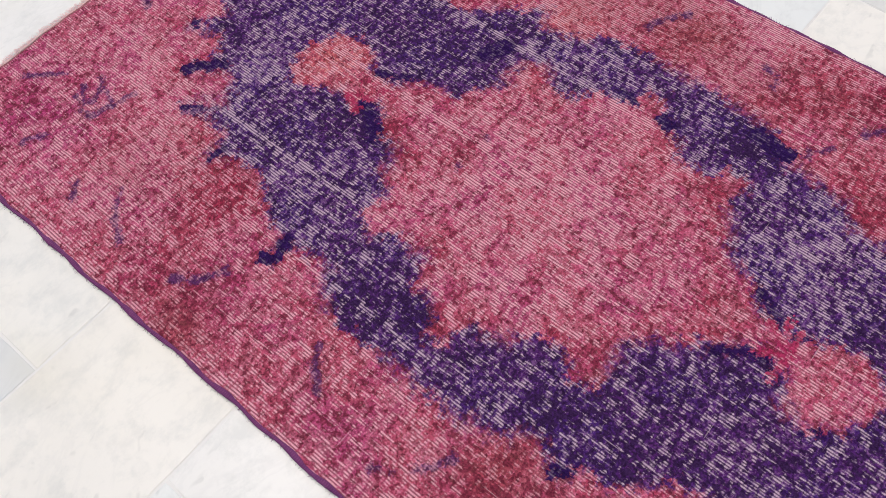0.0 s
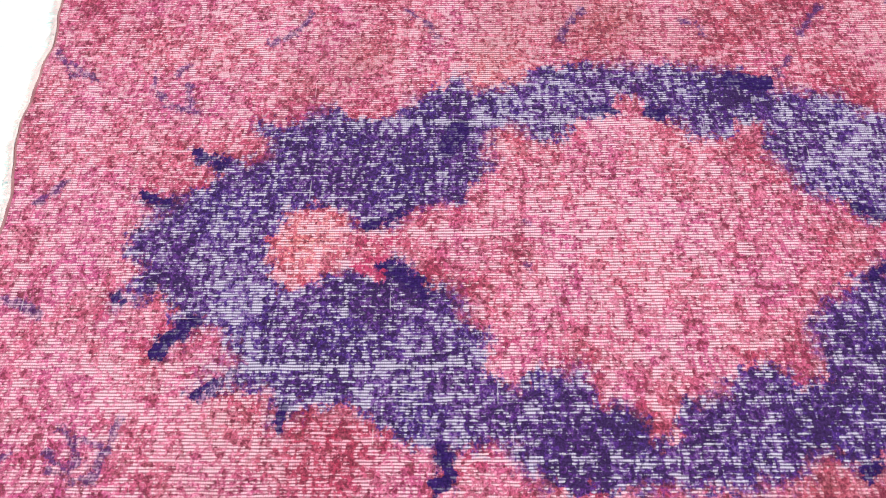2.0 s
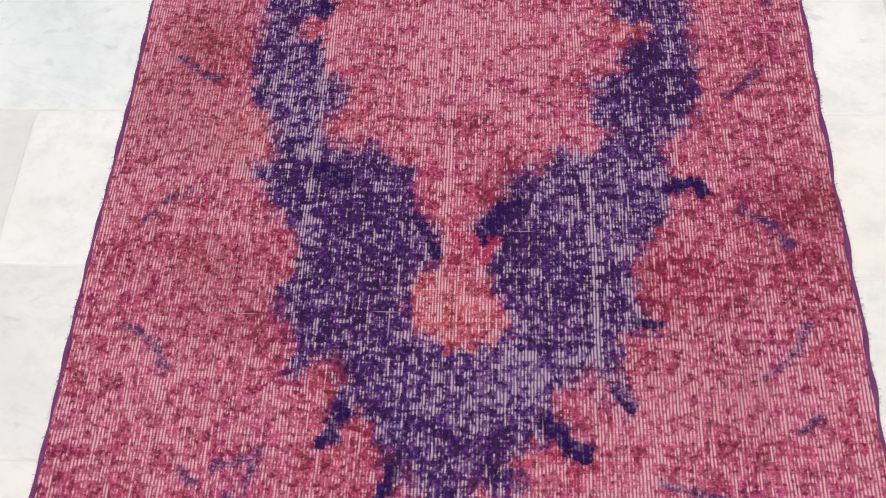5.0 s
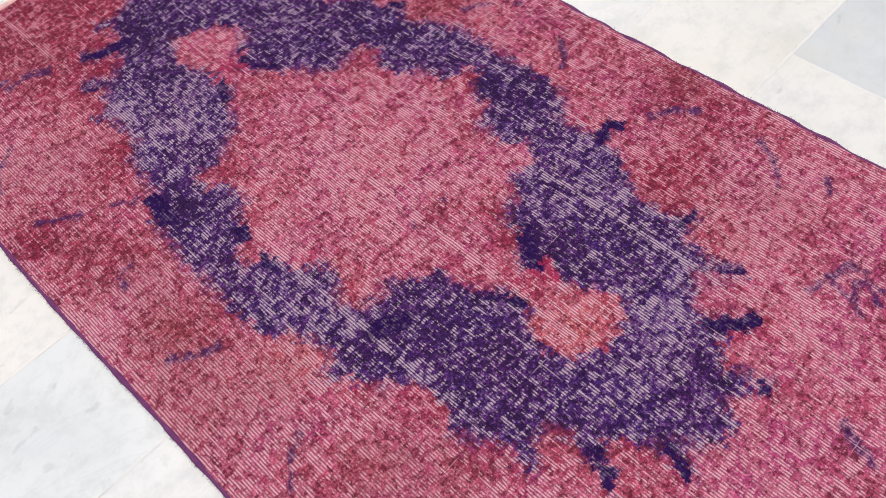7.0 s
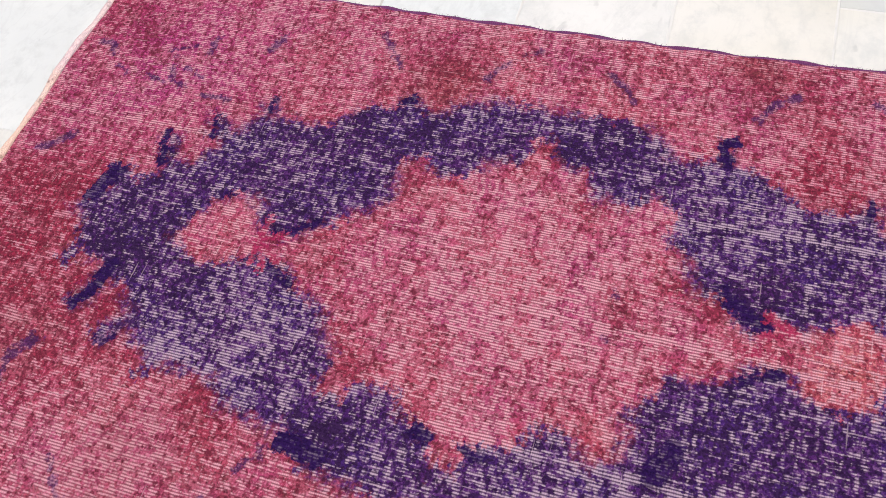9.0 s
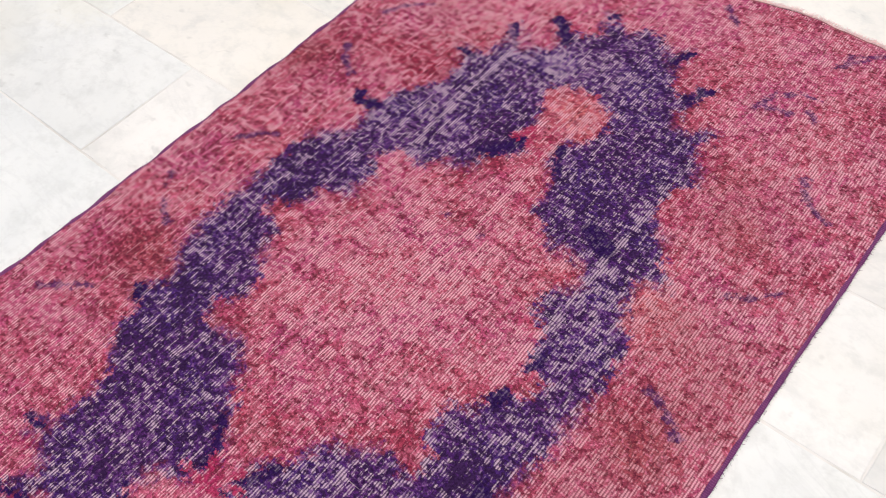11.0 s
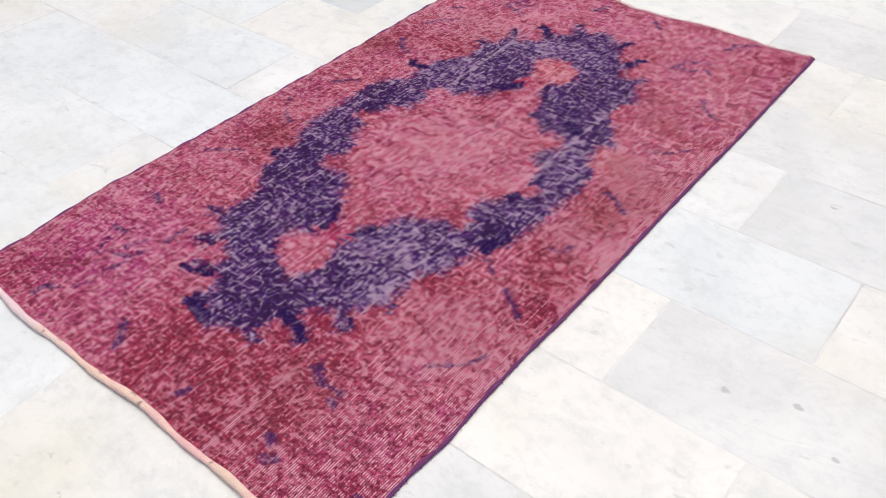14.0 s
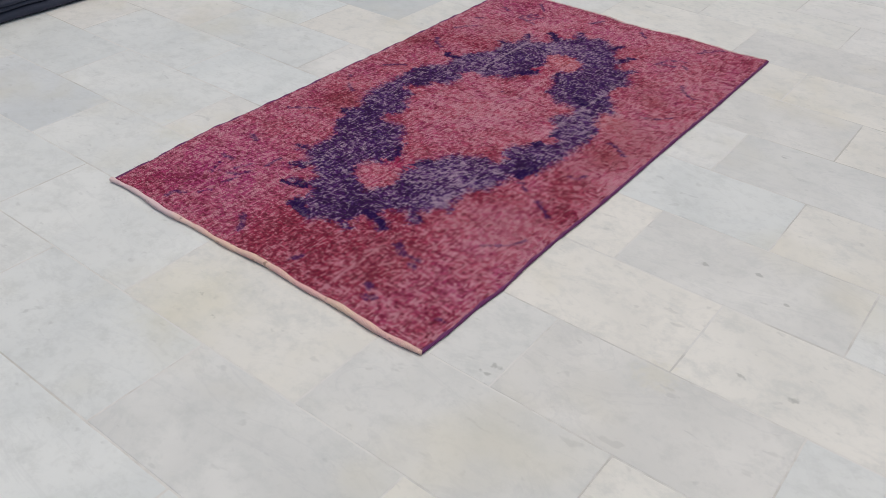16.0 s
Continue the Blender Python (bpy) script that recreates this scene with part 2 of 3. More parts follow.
    weave = k.mix(k.step(rib, 0.55, -0.75, 0.0, 0.74), thread, gap)
    edge = k.step(k.math("ABSOLUTE", xy[0]), 0.565, 0.588, 0.0, 0.03)
    ribs = k.math("MULTIPLY", k.attr("ribs"), 0.042)
    fleck = add(off(k.noise(k.scaled(p, 1.0, 0.20, 1), 140.0, 1.0, 0.6), 0.36), off(k.noise(k.scaled(p, 0.22, 1.0, 1), 140.0, 1.0, 0.6), 0.24), off(k.noise(p, 120.0, 2.0, 0.6, 0.2), 0.42))
    fleck = add(fleck, off(dash, 0.18), off(clump, 0.20), off(height, 0.16), k.math("MULTIPLY", rib, 0.016))
    bare = k.step(add(fleck, k.math("MULTIPLY", lean, 0.50), ribs, edge, k.math("MULTIPLY", band, -0.016)), -0.020, 0.116, 0.0, 0.86)
    bare = k.math("MULTIPLY", bare, k.math("MULTIPLY_ADD", deep, -0.75, 1.0))
    bare = k.math("MULTIPLY", bare, k.math("MULTIPLY_ADD", mark, -0.60, 1.0))
    col = k.mix(bare, pile, weave)
    # the pile leans into rows along the warps too
    col = k.mix(k.math("MULTIPLY", k.step(rib, 0.0, -0.9), 0.16), col, gap)
    # a few broken white threads
    slub = k.math("MULTIPLY", k.step(k.noise(k.scaled(p, 1.0, 0.05, 1), 230.0, 0.0), 0.81, 0.87), 0.30)
    slub2 = k.math("MULTIPLY", k.step(k.noise(k.scaled(p, 0.06, 1.0, 1), 230.0, 0.0), 0.81, 0.87), 0.28)
    col = k.mix(k.math("MAXIMUM", slub, slub2), col, (0.70, 0.52, 0.56))
    k.bump(add(k.math("MULTIPLY", rib, 0.5), k.math("MULTIPLY", row, 0.15), k.math("MULTIPLY", spot, 1.0)), 0.10, 0.0012)
    return k.done(col, 0.95, 0.05)


pile_mat = rug_pile()

k = Mat("violet_overcast_wool")
xyz = k.node("ShaderNodeSeparateXYZ", Vector=k.obj()).outputs
wrap = k.math("SINE", k.math("MULTIPLY", k.math("ADD", xyz[1], k.math("MULTIPLY", xyz[2], 0.8)), 6.28318 / 0.004))
wc = k.mix(k.noise(k.obj(), 60.0, 3.0), (0.092, 0.018, 0.088), (0.210, 0.060, 0.172))
k.bump(wrap, 0.5, 0.001)
cord_mat = k.done(k.mix(k.math("MULTIPLY", k.step(wrap, 0.2, 1.0), 0.25), wc, (0.32, 0.12, 0.28)), 0.9, 0.15)

k = Mat("cream_pink_cotton")
xyz = k.node("ShaderNodeSeparateXYZ", Vector=k.obj()).outputs
tw = k.math("SINE", k.math("MULTIPLY", k.math("ADD", xyz[0], k.math("MULTIPLY", xyz[2], 0.7)), 6.28318 / 0.0045))
pinkness = k.step(k.math("ADD", k.noise(k.obj(), 7.0, 3.0), k.math("MULTIPLY", k.noise(k.obj(), 90.0, 2.0), 0.25)), 0.48, 0.78)
ec = k.mix(pinkness, (0.83, 0.62, 0.49), (0.80, 0.49, 0.47))
ec = k.mix(k.step(k.math("ADD", xyz[0], k.math("MULTIPLY", k.noise(k.obj(), 9.0, 2.0), 0.3)), 0.0, -0.18, 0.0, 0.8), ec, (0.80, 0.64, 0.66))
ec = k.mix(k.math("MULTIPLY", k.step(k.noise(k.obj(), 45.0, 2.0), 0.63, 0.72), 0.6), ec, (0.22, 0.13, 0.09))
k.bump(tw, 0.5, 0.0012)
band_mat = k.done(ec, 0.92, 0.15)

k = Mat("faded_maroon_wool")
maroon_mat = k.done(k.mix(k.noise(k.obj(), 50.0, 3.0), (0.16, 0.040, 0.055), (0.42, 0.20, 0.21)), 0.95, 0.1)

k = Mat("pale_pink_thread")
thread_mat = k.done(k.mix(k.noise(k.obj(), 70.0, 2.0), (0.72, 0.44, 0.46), (0.80, 0.64, 0.62)), 0.95, 0.1)

k = Mat("navy_felted_cloth")
nc = k.mix(k.noise(k.obj(), 9.0, 4.0), (0.034, 0.039, 0.062), (0.078, 0.085, 0.118))
nc = k.mix(k.math("MULTIPLY", k.step(k.noise(k.obj(), 220.0, 2.0), 0.5, 0.8), 0.4), nc, (0.10, 0.105, 0.13))
k.bump(k.noise(k.obj(), 260.0, 2.0), 0.5, 0.002)
cloth_mat = k.done(nc, 0.95, 0.15)

k = Mat("red_brown_edging")
edging_mat = k.done(k.mix(k.noise(k.obj(), 80.0), (0.030, 0.016, 0.022), (0.075, 0.040, 0.050)), 0.95, 0.1)


# ---- mesh helpers ----
def link(name, verts, faces, material, parent=None, smooth=False):
    me = bpy.data.meshes.new(name)
    me.from_pydata([tuple(v) for v in verts], [], faces)
    me.materials.append(material)
    if smooth:
        me.polygons.foreach_set("use_smooth", [True] * len(me.polygons))
    me.update()
    ob = new(name, me)
    if parent:
        ob.parent = parent
    return ob


def tube(points, radii, sides=10, squash=1.0):
    """A closed tube round a line of points; radii for each point."""
    pts = np.array(points, float)
    along = np.gradient(pts, axis=0)
    along /= np.linalg.norm(along, axis=1)[:, None]
    side = np.cross(along, (0, 0, 1))
    side /= np.linalg.norm(side, axis=1)[:, None]
    up = np.cross(side, along)
    ang = np.linspace(0, 2 * np.pi, sides, endpoint=False)
    ring = np.cos(ang)[None, :, None] * side[:, None] + squash * np.sin(ang)[None, :, None] * up[:, None]
    v = (pts[:, None] + np.array(radii)[:, None, None] * ring).reshape(-1, 3)
    n = len(pts)
    f = [(i * sides + j, i * sides + (j + 1) % sides, (i + 1) * sides + (j + 1) % sides, (i + 1) * sides + j) for i in range(n - 1) for j in range(sides)]
    f += [tuple(range(sides))[::-1], tuple((n - 1) * sides + j for j in range(sides))]
    return v, f


# ---- ground under the paving, out to the horizon ----
gv = [(-600, -600, -0.0019), (600, -600, -0.0019), (600, 600, -0.0019), (-600, 600, -0.0019)]
tagged(link("ground", gv, [(0, 1, 2, 3)], grout), "pale mortar bed under the marble paving", "ground", kind="structure")


# ---- the rug ----
HALF, LENGTH, TOP = 0.598, 2.122, 0.0062
LEFT_Y = [0.0, 0.20, 0.31, 0.42, 0.46, 0.70, 0.95, 1.22, 1.40, 1.63, 1.71, 1.93, 2.15]
LEFT_X = [-0.584, -0.592, -0.602, -0.606, -0.600, -0.599, -0.598, -0.597, -0.599, -0.604, -0.601, -0.605, -0.604]
RIGHT_Y = [0.0, 0.10, 0.22, 0.30, 0.42, 0.58, 0.72, 0.92, 1.15, 1.36, 1.57, 1.83, 2.15]
RIGHT_X = [0.591, 0.597, 0.595, 0.604, 0.596, 0.595, 0.600, 0.601, 0.599, 0.600, 0.603, 0.601, 0.601]
FAR_X = [-0.60, -0.37, -0.11, -0.02, 0.13, 0.25, 0.37, 0.48, 0.60]
FAR_Y = [2.126, 2.117, 2.122, 2.102, 2.108, 2.130, 2.120, 2.112, 2.130]


def soft_interp(v, xs, ys, reach=0.03):
    return sum(np.interp(v + d, xs, ys) for d in np.linspace(-reach, reach, 7)) / 7


def edge_left(y):
    return soft_interp(y, LEFT_Y, LEFT_X) + 0.0016 * np.sin(47.0 * y + np.sin(11.0 * y))


def edge_right(y):
    return soft_interp(y, RIGHT_Y, RIGHT_X)


def end_near(x):
    return 0.004 * np.sin(9.0 * x + 0.6) + 0.003 * np.sin(23.0 * x)


def end_far(x):
    return soft_interp(x, FAR_X, FAR_Y, 0.02) + 0.0022 * np.sin(39.0 * x + 1.5 * np.sin(13.0 * x)) + 0.0010 * np.sin(97.0 * x)


def ripple(x, y):
    """How far the rug lifts off the floor: slack edges, slight buckles across."""
    rim = np.maximum(np.abs(x) / HALF, np.abs(y - LENGTH / 2) / (LENGTH / 2))
    rim = np.clip((rim - 0.86) / 0.14, 0, 1) ** 2
    wave = 0.5 + 0.5 * np.sin(13.0 * y + 2.0 * np.sign(x)) * np.cos(9.0 * x + 1.0)
    low = 0.0007 * (1 + np.sin(8.0 * y + 3.0 * x)) + 0.0004 * (1 + np.sin(17.0 * y - 6.0 * x))
    return 0.0016 * rim * wave + low


# the dyed design: outline of the violet medallion, then of the rose field with its two end flowers
OUTER_EAST = [
    0.27, 0.575, 0.273, 0.626, 0.31, 0.66, 0.32, 0.74, 0.33, 0.79, 0.37, 0.83, 0.38, 0.90, 0.385, 1.0, 0.39, 1.10, 0.385, 1.19, 0.34, 1.25, 0.325, 1.31,
    0.37, 1.34, 0.34, 1.37, 0.31, 1.42, 0.27, 1.46, 0.265, 1.53, 0.30, 1.585, 0.26, 1.62,
]
OUTER_FAR = [
    0.255, 1.66, 0.26, 1.71, 0.24, 1.71, 0.22, 1.675, 0.185, 1.68, 0.17, 1.71, 0.185, 1.76, 0.195, 1.81, 0.165, 1.79, 0.145, 1.75, 0.12, 1.78, 0.10, 1.815,
    0.11, 1.87, 0.09, 1.885, 0.07, 1.85, 0.03, 1.89, -0.01, 1.89, -0.04, 1.855, -0.065, 1.865, -0.085, 1.89, -0.11, 1.885, -0.10, 1.85, -0.085, 1.815,
    -0.12, 1.79, -0.15, 1.79, -0.18, 1.82, -0.19, 1.80, -0.17, 1.77, -0.14, 1.745, -0.15, 1.715, -0.17, 1.70, -0.205, 1.685, -0.23, 1.735, -0.26, 1.74,
    -0.245, 1.69, -0.25, 1.63, -0.31, 1.605, -0.275, 1.575,
]
OUTER_WEST = [
    -0.275, 1.50, -0.305, 1.46, -0.335, 1.41, -0.345, 1.38, -0.385, 1.37, -0.385, 1.35, -0.34, 1.345, -0.335, 1.28, -0.38, 1.245, -0.40, 1.19, -0.40, 1.10,
    -0.40, 1.0, -0.405, 0.95, -0.385, 0.87, -0.345, 0.82, -0.375, 0.765, -0.35, 0.74, -0.335, 0.68, -0.30, 0.645, -0.27, 0.61, -0.275, 0.57,
]
OUTER_NEAR = [
    -0.28, 0.51, -0.315, 0.49, -0.26, 0.47, -0.23, 0.45, -0.265, 0.385, -0.225, 0.385, -0.19, 0.43, -0.14, 0.40, -0.135, 0.36, -0.19, 0.34, -0.19, 0.305,
    -0.15, 0.325, -0.095, 0.335, -0.075, 0.31, -0.105, 0.265, -0.105, 0.23, -0.07, 0.23, -0.05, 0.26, -0.03, 0.22, 0.01, 0.21, 0.03, 0.235, 0.085, 0.26,
    0.12, 0.24, 0.135, 0.265, 0.10, 0.285, 0.115, 0.33, 0.16, 0.325, 0.19, 0.315, 0.195, 0.295, 0.205, 0.33, 0.19, 0.35, 0.145, 0.36, 0.145, 0.39,
    0.19, 0.42, 0.24, 0.38, 0.255, 0.40, 0.23, 0.44, 0.26, 0.495, 0.305, 0.49, 0.27, 0.535,
]
OUTER = OUTER_EAST + OUTER_FAR + OUTER_WEST + OUTER_NEAR
FIELD_EAST = [
    -0.05, 1.645, 0.01, 1.655, 0.06, 1.625, 0.08, 1.58, 0.07, 1.54, 0.035, 1.51, 0.03, 1.46, 0.055, 1.43, 0.08, 1.38, 0.085, 1.33, 0.12, 1.315, 0.16, 1.275,
    0.20, 1.295, 0.24, 1.275, 0.24, 1.235, 0.21, 1.21, 0.205, 1.17, 0.25, 1.13, 0.27, 1.07, 0.312, 1.055, 0.312, 1.02, 0.27, 1.01, 0.25, 0.965, 0.21, 0.925,
    0.21, 0.87, 0.245, 0.85, 0.24, 0.805, 0.19, 0.82, 0.145, 0.79, 0.10, 0.765, 0.08, 0.705, 0.055, 0.69, 0.022, 0.635, 0.03, 0.60,
]
FIELD_NEAR = [
    0.06, 0.55, 0.07, 0.49, 0.03, 0.44, -0.06, 0.475, -0.09, 0.53, -0.065, 0.57, -0.012, 0.592, -0.012, 0.63, -0.04, 0.69, -0.08, 0.73, -0.10, 0.77,
    -0.14, 0.81, -0.225, 0.795, -0.245, 0.835, -0.20, 0.875, -0.215, 0.92, -0.25, 0.96, -0.27, 1.02, -0.318, 1.025, -0.322, 1.055, -0.275, 1.085,
]
FIELD_WEST = [
    -0.26, 1.135, -0.21, 1.155, -0.215, 1.22, -0.24, 1.265, -0.205, 1.305, -0.17, 1.285, -0.13, 1.33, -0.08, 1.335, -0.07, 1.385, -0.04, 1.415,
    -0.01, 1.45, -0.045, 1.48, -0.035, 1.52, -0.06, 1.56, -0.085, 1.61,
]
FIELD = FIELD_EAST + FIELD_NEAR + FIELD_WEST
# curling strokes of faded blue in the border: half width, then x, y along the stroke
STROKES_LEFT = [
    [0.006, -0.456, 1.683, -0.481, 1.662, -0.504, 1.642, -0.525, 1.597], [0.008, -0.447, 1.408, -0.468, 1.419, -0.495, 1.434, -0.518, 1.468],
    [0.006, -0.448, 1.182, -0.480, 1.158, -0.508, 1.127], [0.006, -0.451, 0.897, -0.478, 0.908, -0.500, 0.933], [0.006, -0.525, 0.656, -0.484, 0.692, -0.446, 0.715],
    [0.006, -0.344, 1.937, -0.382, 1.892, -0.380, 1.866], [0.007, -0.380, 1.866, -0.331, 1.850, -0.290, 1.846], [0.007, -0.498, 1.924, -0.467, 1.904], [0.007, -0.308, 1.924, -0.358, 1.889],
    [0.010, -0.480, 0.446, -0.445, 0.431], [0.008, -0.520, 1.742, -0.500, 1.760],
]
STROKES_RIGHT = [
    [0.008, 0.449, 1.148, 0.485, 1.136, 0.524, 1.104], [0.005, 0.454, 0.877, 0.482, 0.892, 0.493, 0.918], [0.005, 0.446, 1.376, 0.490, 1.398, 0.530, 1.444],
    [0.007, 0.455, 0.702, 0.488, 0.682, 0.520, 0.650], [0.005, 0.292, 1.856, 0.337, 1.900, 0.375, 1.907], [0.009, 0.445, 1.694, 0.469, 1.655],
    [0.005, 0.469, 1.655, 0.521, 1.623], [0.006, 0.372, 2.057, 0.429, 2.100], [0.006, 0.403, 2.074, 0.376, 2.037, 0.356, 2.007],
    [0.007, 0.342, 1.839, 0.297, 1.828], [0.007, 0.298, 1.874, 0.285, 1.816], [0.005, 0.456, 0.428, 0.511, 0.468, 0.537, 0.520], [0.007, 0.370, 1.860, 0.395, 1.845],
]
STROKES_MORE = [
    [0.006, -0.399, 2.058, -0.341, 1.994], [0.006, -0.319, 1.904, -0.331, 1.862], [0.006, -0.539, 0.979, -0.526, 0.957], [0.006, 0.37, 0.754, 0.393, 0.734], [0.006, -0.361, 1.895, -0.37, 1.931], [0.006, -0.262, 1.728, -0.214, 1.681], [0.006, 0.352, 0.758, 0.371, 0.759], [0.006, -0.318, 0.498, -0.294, 0.507], [0.006, 0.199, 0.444, 0.258, 0.4], [0.006, -0.339, 0.116, -0.325, 0.14], [0.006, 0.553, 0.111, 0.566, 0.112], [0.006, -0.452, 0.302, -0.408, 0.303], [0.006, -0.296, 0.34, -0.296, 0.398],
]
STROKES_ENDS = [
    [0.008, 0.090, 2.060, 0.130, 2.020], [0.009, -0.122, 2.005, -0.098, 2.045, -0.095, 2.065], [0.008, -0.396, 0.042, -0.392, 0.070, -0.369, 0.088],
    [0.005, -0.383, 0.228, -0.323, 0.251, -0.310, 0.295], [0.005, -0.326, 0.195, -0.312, 0.238], [0.005, -0.358, 0.272, -0.340, 0.316],
    [0.009, -0.102, 0.060, -0.128, 0.096, -0.147, 0.121], [0.009, 0.103, 0.055, 0.121, 0.085], [0.011, 0.278, 0.282, 0.316, 0.262], [0.006, 0.316, 0.262, 0.372, 0.264],
    [0.010, 0.368, 0.060, 0.382, 0.076], [0.008, 0.360, 0.241, 0.382, 0.230], [0.004, -0.041, 1.226, -0.036, 1.232], [0.005, -0.420, 0.262, -0.400, 0.215], [0.011, 0.330, 0.103, 0.345, 0.095], [0.012, 0.281, 0.292, 0.290, 0.280], [0.009, 0.360, 0.066, 0.376, 0.072], [0.005, 0.040, 1.229, 0.046, 1.231],
]
# near-black outlining where the curls and the flower necks are thickest
DEEP = [
    [0.010, -0.192, 0.312, -0.165, 0.318, -0.115, 0.336], [0.013, 0.110, 0.350, 0.170, 0.338, 0.196, 0.318], [0.018, -0.085, 0.250, -0.020, 0.235],
    [0.014, -0.185, 1.808, -0.158, 1.780, -0.130, 1.758], [0.008, 0.192, 1.802, 0.165, 1.745], [0.009, 0.102, 1.875, 0.088, 1.835],
    [0.010, 0.282, 1.088, 0.272, 1.060], [0.009, -0.065, 0.690, -0.030, 0.650, -0.020, 0.615], [0.007, 0.075, 0.690, 0.045, 0.640], [0.009, 0.030, 0.600, 0.045, 0.590],
]
DEEP_SMALL = [
    [0.013, -0.085, 1.395, -0.055, 1.430, -0.030, 1.465], [0.008, 0.040, 1.490, 0.062, 1.440], [0.013, -0.342, 1.366, -0.372, 1.356, -0.388, 1.372],
    [0.008, 0.252, 0.400, 0.238, 0.425], [0.014, 0.270, 1.000, 0.262, 0.985], [0.009, -0.376, 0.768, -0.350, 0.748],
    [0.007, -0.315, 0.490, -0.280, 0.496], [0.007, -0.306, 1.606, -0.280, 1.600], [0.007, -0.258, 1.738, -0.232, 1.712], [0.007, -0.090, 1.888, -0.098, 1.870],
    [0.018, 0.335, 0.790, 0.345, 0.850], [0.020, 0.200, 1.360, 0.240, 1.340], [0.007, -0.078, 0.500, -0.094, 0.520], [0.006, -0.200, 0.405, -0.262, 0.388],
]
# small crimson petals on the flowers' necks
PETALS = [
    [0.007, -0.053, 0.603, 0.001, 0.597], [0.007, 0.001, 0.597, 0.033, 0.644], [0.006, 0.001, 0.597, 0.049, 0.598], [0.006, 0.001, 0.597, -0.021, 0.637], [0.006, 0.035, 0.619, 0.058, 0.619], [0.007, -0.016, 1.46, -0.032, 1.511], [0.007, -0.056, 1.469, -0.041, 1.504], [0.006, 0.012, 1.445, 0.008, 1.5],
]
# x, y, reach, amount: deeper crimson (minus), then faded pink (plus)
CRIMSON = [
    [-0.306, 1.529, 0.082, -0.8], [0.458, 1.083, 0.072, -0.8], [0.461, 0.826, 0.08, -0.8], [0.29, 0.617, 0.063, -0.8], [0.292, 1.045, 0.026, -0.8], [-0.213, 0.827, 0.048, -0.8],
    [-0.013, 0.612, 0.037, -0.8], [-0.502, 1.367, 0.061, -0.8], [-0.051, 1.384, 0.031, -0.8], [-0.311, 1.064, 0.022, -0.8], [0.505, 0.766, 0.064, -0.8], [-0.418, 0.827, 0.077, -0.8],
    [-0.444, 1.987, 0.072, -0.8], [0.323, 0.297, 0.071, -0.8], [0.264, 0.438, 0.058, -0.8], [0.56, 0.7, 0.056, -0.8], [0.513, 1.019, 0.051, -0.8], [0.286, 1.475, 0.043, -0.8],
    [0.178, 1.726, 0.036, -0.8], [0.269, 1.634, 0.046, -0.8], [0.122, 1.802, 0.036, -0.8], [0.273, 0.999, 0.027, -0.8],
]
CRIMSON_MORE = [
    [-0.051, 1.423, 0.03, -0.8], [-0.537, 1.498, 0.096, -0.8], [-0.477, 0.814, 0.054, -0.8], [-0.365, 1.531, 0.083, -0.8], [0.542, 1.511, 0.038, -0.8], [0.016, 0.725, 0.051, -0.8],
    [-0.279, 0.445, 0.035, -0.8], [-0.007, 1.233, 0.05, -0.8], [0.539, 2.031, 0.082, -0.8], [0.192, 0.392, 0.065, -0.8], [0.145, 0.29, 0.039, -0.8], [0.207, 0.841, 0.044, -0.8],
    [-0.022, 0.151, 0.086, -0.8], [0.34, 0.635, 0.075, -0.9], [0.178, 0.185, 0.074, -0.8], [0.316, 0.144, 0.062, -0.8], [0.194, 0.034, 0.062, -0.8], [0.558, 0.106, 0.065, -0.8], [0.528, 0.645, 0.058, -0.8],
    [-0.495, 0.056, 0.075, -0.8], [-0.417, 0.167, 0.068, -0.8], [-0.048, 0.041, 0.041, -0.8], [0.25, 0.12, 0.26, -0.8], [0.05, 0.2, 0.2, -0.5], [-0.35, 0.15, 0.25, -0.35],
]
FADED = [
    [-0.042, 1.012, 0.15, 0.5], [-0.24, 1.885, 0.072, 0.7], [-0.242, 1.745, 0.058, 0.6], [-0.214, 1.291, 0.039, 0.6], [-0.004, 0.515, 0.035, 0.8], [0.481, 0.978, 0.055, 0.5],
    [0.436, 0.464, 0.081, 0.4], [-0.218, 1.956, 0.059, 0.7], [0.238, 1.041, 0.064, 0.5], [-0.308, 1.745, 0.068, 0.6], [0.019, 1.572, 0.046, 0.5], [0.353, 1.304, 0.045, 0.6],
    [0.405, 1.713, 0.112, 0.5], [0.285, 1.941, 0.126, 0.5], [0.402, 0.553, 0.09, 0.5], [0.302, 0.213, 0.077, 0.8], [0.214, 0.148, 0.051, 0.5], [0.565, 0.988, 0.084, 0.7],
    [-0.318, 0.266, 0.1, 0.5], [-0.5, 1.75, 0.1, 0.4], [0.02, 1.95, 0.12, 0.5], [-0.02, 1.15, 0.14, 0.4],
]
